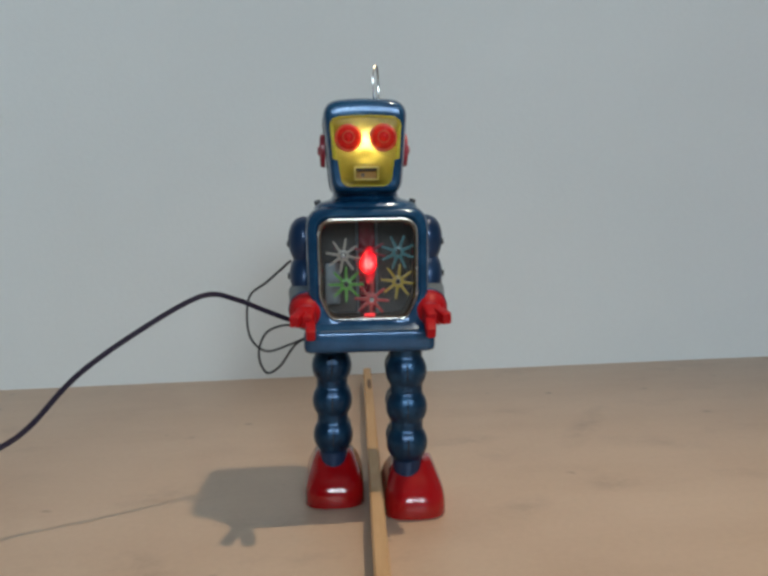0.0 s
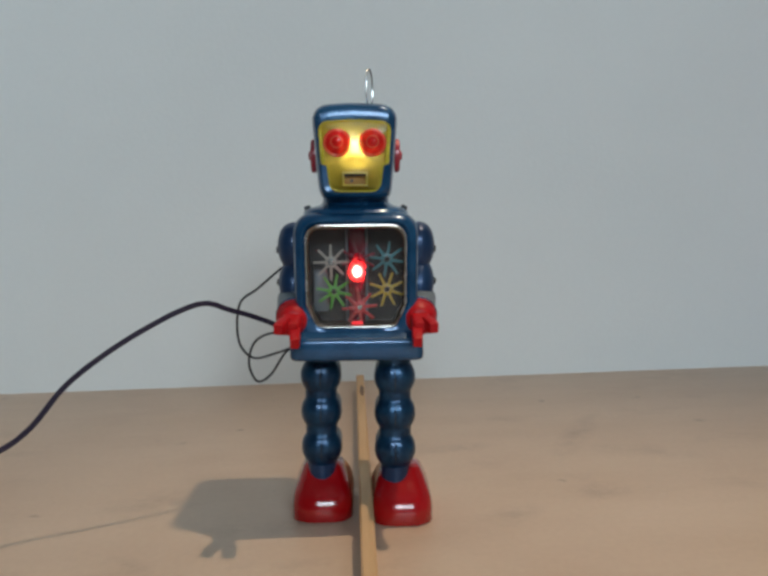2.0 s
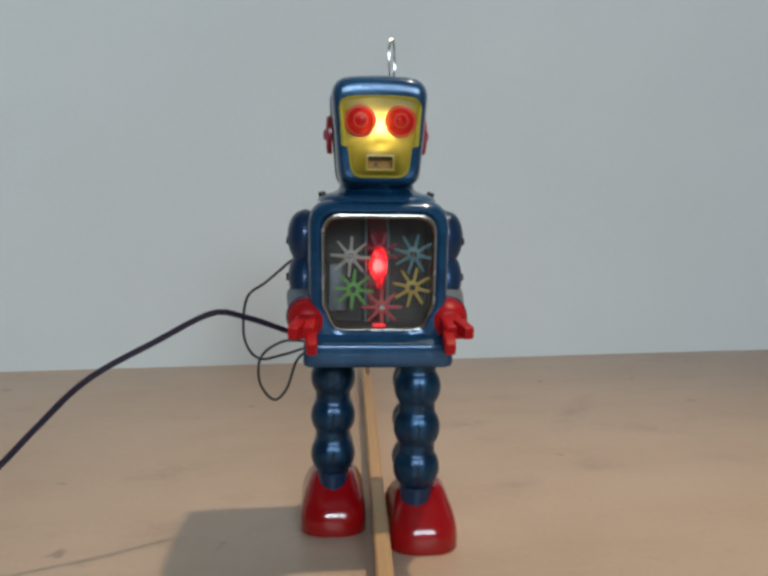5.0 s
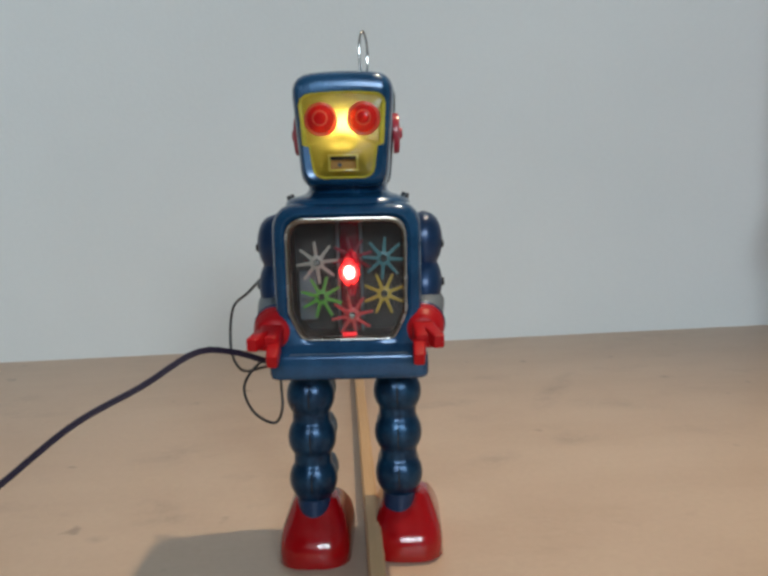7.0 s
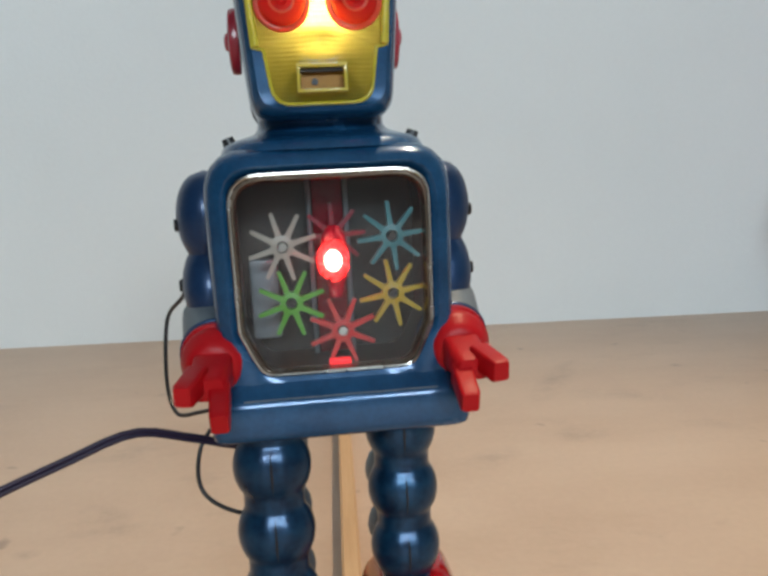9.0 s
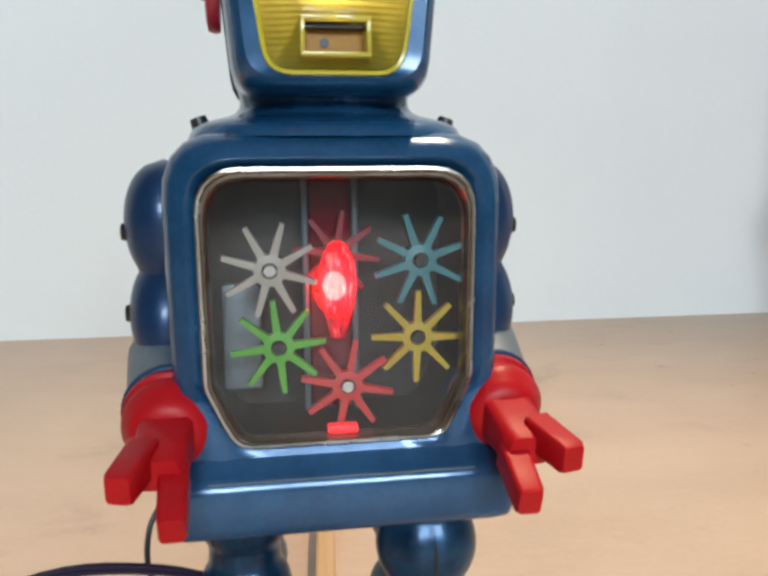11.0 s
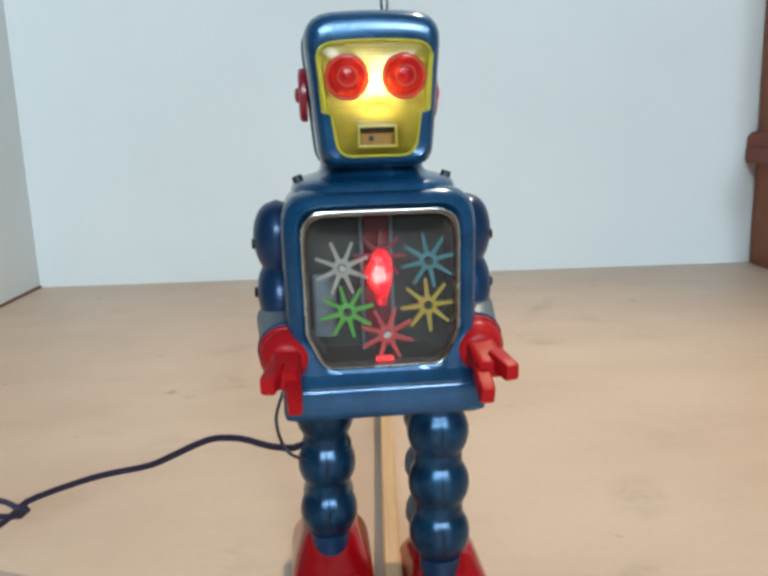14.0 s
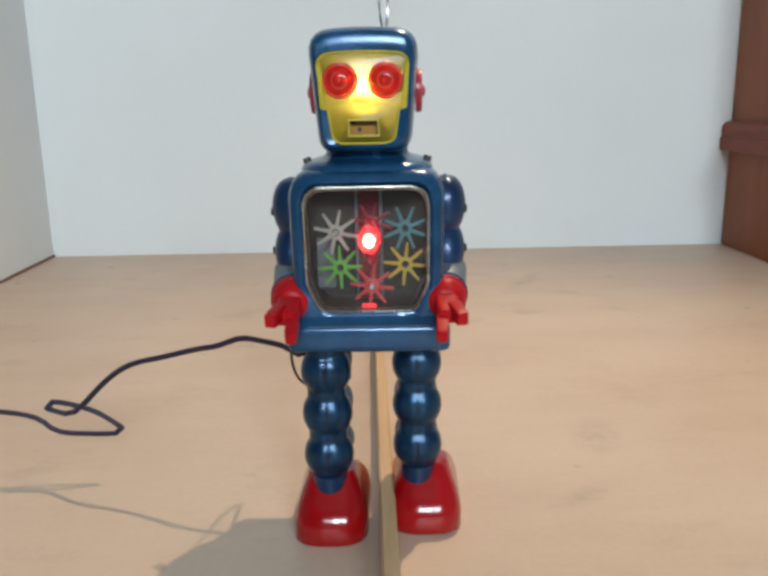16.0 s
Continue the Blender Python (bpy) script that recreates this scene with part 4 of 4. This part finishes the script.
CABLE_LINES[4.5] = [(-0.046, 0.110), (-0.062, 0.118), (-0.077, 0.123), (-0.104, 0.111), (-0.133, 0.096), (-0.152, 0.077), (-0.167, 0.060), (-0.184, 0.049), (-0.209, 0.044), (-0.241, 0.036)]
CABLE_LINES[7.0] = [(-0.038, 0.096), (-0.055, 0.104), (-0.071, 0.107), (-0.094, 0.095), (-0.122, 0.082), (-0.152, 0.060), (-0.172, 0.047), (-0.193, 0.037), (-0.216, 0.030), (-0.244, 0.022)]
CABLE_LINES[7.5] = [(-0.037, 0.096), (-0.050, 0.101), (-0.063, 0.108), (-0.072, 0.110), (-0.086, 0.104), (-0.104, 0.097), (-0.118, 0.091), (-0.136, 0.077), (-0.154, 0.064), (-0.179, 0.050)]
CABLE_LINES[8.0] = [(-0.032, 0.088), (-0.046, 0.095), (-0.058, 0.100), (-0.068, 0.100), (-0.084, 0.093), (-0.106, 0.086), (-0.128, 0.076), (-0.147, 0.071), (-0.164, 0.067), (-0.187, 0.059)]
CABLE_LINES[8.5] = [(-0.031, 0.085), (-0.045, 0.092), (-0.059, 0.097), (-0.071, 0.097), (-0.088, 0.091), (-0.101, 0.087), (-0.117, 0.085), (-0.136, 0.081), (-0.152, 0.080), (-0.176, 0.075)]
CABLE_LINES[9.0] = [(-0.032, 0.078), (-0.047, 0.085), (-0.062, 0.091), (-0.079, 0.087), (-0.094, 0.083), (-0.108, 0.079), (-0.126, 0.077), (-0.141, 0.078), (-0.153, 0.079), (-0.174, 0.075)]
CABLE_LINES[12.0] = [(-0.027, 0.054), (-0.036, 0.063), (-0.047, 0.070), (-0.059, 0.075), (-0.071, 0.076), (-0.080, 0.079), (-0.088, 0.083), (-0.093, 0.088), (-0.097, 0.093), (-0.108, 0.091)]
CABLE_LINES[13.0] = [(-0.032, 0.065), (-0.043, 0.073), (-0.054, 0.079), (-0.076, 0.074), (-0.096, 0.073), (-0.112, 0.072), (-0.125, 0.073), (-0.136, 0.073), (-0.145, 0.077), (-0.163, 0.074)]
CABLE_LINES[13.5] = [(-0.036, 0.072), (-0.048, 0.080), (-0.058, 0.086), (-0.071, 0.086), (-0.087, 0.084), (-0.112, 0.081), (-0.125, 0.081), (-0.138, 0.082), (-0.144, 0.084), (-0.158, 0.081)]
CABLE_LINES[14.0] = [(-0.033, 0.066), (-0.045, 0.065), (-0.057, 0.067), (-0.069, 0.066), (-0.078, 0.062), (-0.091, 0.055), (-0.103, 0.049), (-0.127, 0.043), (-0.152, 0.034), (-0.164, 0.029), (-0.172, 0.022), (-0.180, 0.017), (-0.187, 0.018), (-0.188, 0.025), (-0.184, 0.031), (-0.175, 0.031), (-0.167, 0.027), (-0.160, 0.025), (-0.163, 0.023), (-0.176, 0.023), (-0.188, 0.026), (-0.199, 0.030), (-0.219, 0.033), (-0.247, 0.037)]
CABLE_LINES[14.5] = [(-0.036, 0.076), (-0.048, 0.076), (-0.062, 0.079), (-0.075, 0.079), (-0.085, 0.076), (-0.098, 0.071), (-0.110, 0.067), (-0.135, 0.059), (-0.151, 0.055), (-0.162, 0.048), (-0.169, 0.042), (-0.175, 0.035), (-0.185, 0.032), (-0.191, 0.036), (-0.191, 0.042), (-0.185, 0.044), (-0.171, 0.044), (-0.160, 0.040), (-0.152, 0.035), (-0.158, 0.032), (-0.173, 0.034), (-0.186, 0.038), (-0.199, 0.042), (-0.220, 0.044)]
CABLE_LINES[15.0] = [(-0.039, 0.078), (-0.049, 0.077), (-0.063, 0.079), (-0.075, 0.081), (-0.088, 0.078), (-0.101, 0.074), (-0.114, 0.069), (-0.140, 0.061), (-0.155, 0.055), (-0.166, 0.050), (-0.172, 0.041), (-0.181, 0.035), (-0.189, 0.035), (-0.193, 0.041), (-0.191, 0.045), (-0.181, 0.046), (-0.166, 0.045), (-0.157, 0.042), (-0.148, 0.035), (-0.154, 0.035), (-0.172, 0.037), (-0.186, 0.041), (-0.200, 0.045), (-0.225, 0.047)]
CABLE_LINES[15.5] = [(-0.036, 0.076), (-0.047, 0.076), (-0.059, 0.078), (-0.071, 0.078), (-0.083, 0.074), (-0.093, 0.070), (-0.112, 0.064), (-0.136, 0.057), (-0.149, 0.050), (-0.157, 0.043), (-0.165, 0.037), (-0.172, 0.036), (-0.177, 0.040), (-0.176, 0.045), (-0.170, 0.049), (-0.156, 0.048), (-0.143, 0.045), (-0.134, 0.039), (-0.141, 0.037), (-0.160, 0.040), (-0.172, 0.046), (-0.180, 0.051), (-0.198, 0.054), (-0.224, 0.058)]
CABLE_LINES[16.0] = [(-0.037, 0.080), (-0.044, 0.083), (-0.057, 0.085), (-0.067, 0.085), (-0.080, 0.080), (-0.092, 0.077), (-0.110, 0.072), (-0.128, 0.067), (-0.141, 0.059), (-0.151, 0.050), (-0.159, 0.042), (-0.166, 0.038), (-0.174, 0.040), (-0.178, 0.042), (-0.174, 0.045), (-0.163, 0.043), (-0.150, 0.038), (-0.136, 0.027), (-0.141, 0.026), (-0.154, 0.026), (-0.173, 0.028), (-0.184, 0.036), (-0.203, 0.040), (-0.232, 0.041)]


def cable_points(key):
    """Joints of the pieces at one of the times above, a piece's length apart, beside the robot."""
    line = CABLE_LINES[key]
    nearer = 0.082 if len(line) == 10 else -0.033
    knots = [Vector((x, 0.012 - nearer * min(i, 8) / 8, z)) for i, (x, z) in enumerate(line)]
    path = spline([Vector((-0.028, 0.024, min(knots[0].z, 0.100))), *knots], 12)
    path.append(path[-1] + (path[-1] - path[-2]).normalized() * 0.5)
    points, p, i = [path[0].copy()], path[0].copy(), 1
    while len(points) < CABLE_PIECES + 1:
        if (path[i] - p).length < CABLE_STEP:
            i += 1
            continue
        a, lo, hi = path[i - 1], 0.0, 1.0
        for _ in range(18):
            mid = (lo + hi) / 2
            lo, hi = (mid, hi) if (a.lerp(path[i], mid) - p).length < CABLE_STEP else (lo, mid)
        p = a.lerp(path[i], hi)
        points.append(p)
    return points


def cable_poses(t, origin):
    """A pose for each piece: end to end along the cable's line at t seconds."""
    keys = sorted(CABLE_LINES)
    b = next((k for k in keys if k >= t), keys[-1])
    a = max([k for k in keys if k <= t], default=keys[0])
    f = 0.0 if a == b else (t - a) / (b - a)
    joints = [p.lerp(q, f) for p, q in zip(CABLE_POINTS[a], CABLE_POINTS[b])]
    poses, up = [], Vector((0, -1, 0))
    for p, q in zip(joints, joints[1:]):
        way = (q - p).normalized()
        side = way.cross(up)
        xa = side.normalized() if side.length > 0.05 else Vector((1, 0, 0)).cross(way).normalized()
        m = Matrix((xa, way.cross(xa), way)).transposed().to_4x4()
        m.translation = origin + p
        poses.append(m)
    return poses


CABLE_POINTS = {key: cable_points(key) for key in CABLE_LINES}


def motions():
    walk(robot, ROBOT_ROWS)
    for k, leg in enumerate(LEGS):
        walk(leg, [(row[0], pose(0, row[1 + k], 0)) for row in STRIDE])
    for g, turn, start in GEARS:
        x, y, z = g.location
        walk(g, [(t, pose(x, y, z, 0, start - turn * 28.0 * t, 0)) for t in range(0, 17, 2)])
    # the upper wire is drawn in behind the robot; the lower one swings down against the leg
    walk(WIRES[0], [(t, pose(-0.036, 0.012, d, 0, 0, -a) @ pose(0.036, -0.012, 0)) for t, a, d in ((0, 0, 0), (3.5, 18, -0.001), (4.5, 22, -0.001), (7, 38, -0.002), (8.5, 50, -0.003), (9, 60, -0.004), (11.5, 92, -0.006), (13, 98, -0.002), (16, 100, 0))])
    hang = Vector((-0.034, 0.012, 0.0984))
    walk(WIRES[1], [(t, pose(hang.x, hang.y, hang.z + d, 0, -a, 0) @ pose(-hang.x, -hang.y, -hang.z)) for t, a, d in ((0, -6, 0), (3.5, 2, 0), (4.5, 8, -0.001), (7, 33, -0.002), (7.5, 44, -0.003), (8, 60, -0.006), (8.5, 65, -0.007), (9, 67, -0.009), (11.5, 74, -0.009), (13, 88, -0.008), (16, 88, -0.006))])
    # the chest bulb slides out of its red cover and back to imitate blinking
    out = (0.5, 2.0, 2.5, 4.0, 5.3, 5.7, 7.0, 7.5, 8.5, 9.0, 10.2, 10.6, 11.5, 12.0, 13.0, 13.5, 14.5, 15.0, 16.0)
    for piece in (chest_bulb, bulb_halo):
        walk(piece, [(t, pose(0, -0.0185 if t in out else -0.0135, 0)) for t, *_ in STRIDE])
    rows = [cable_poses(t, m.translation) for t, m in ROBOT_ROWS]
    for k, piece in enumerate(PIECES):
        walk(piece, [(t, row[k]) for (t, _), row in zip(ROBOT_ROWS, rows)])


motions()
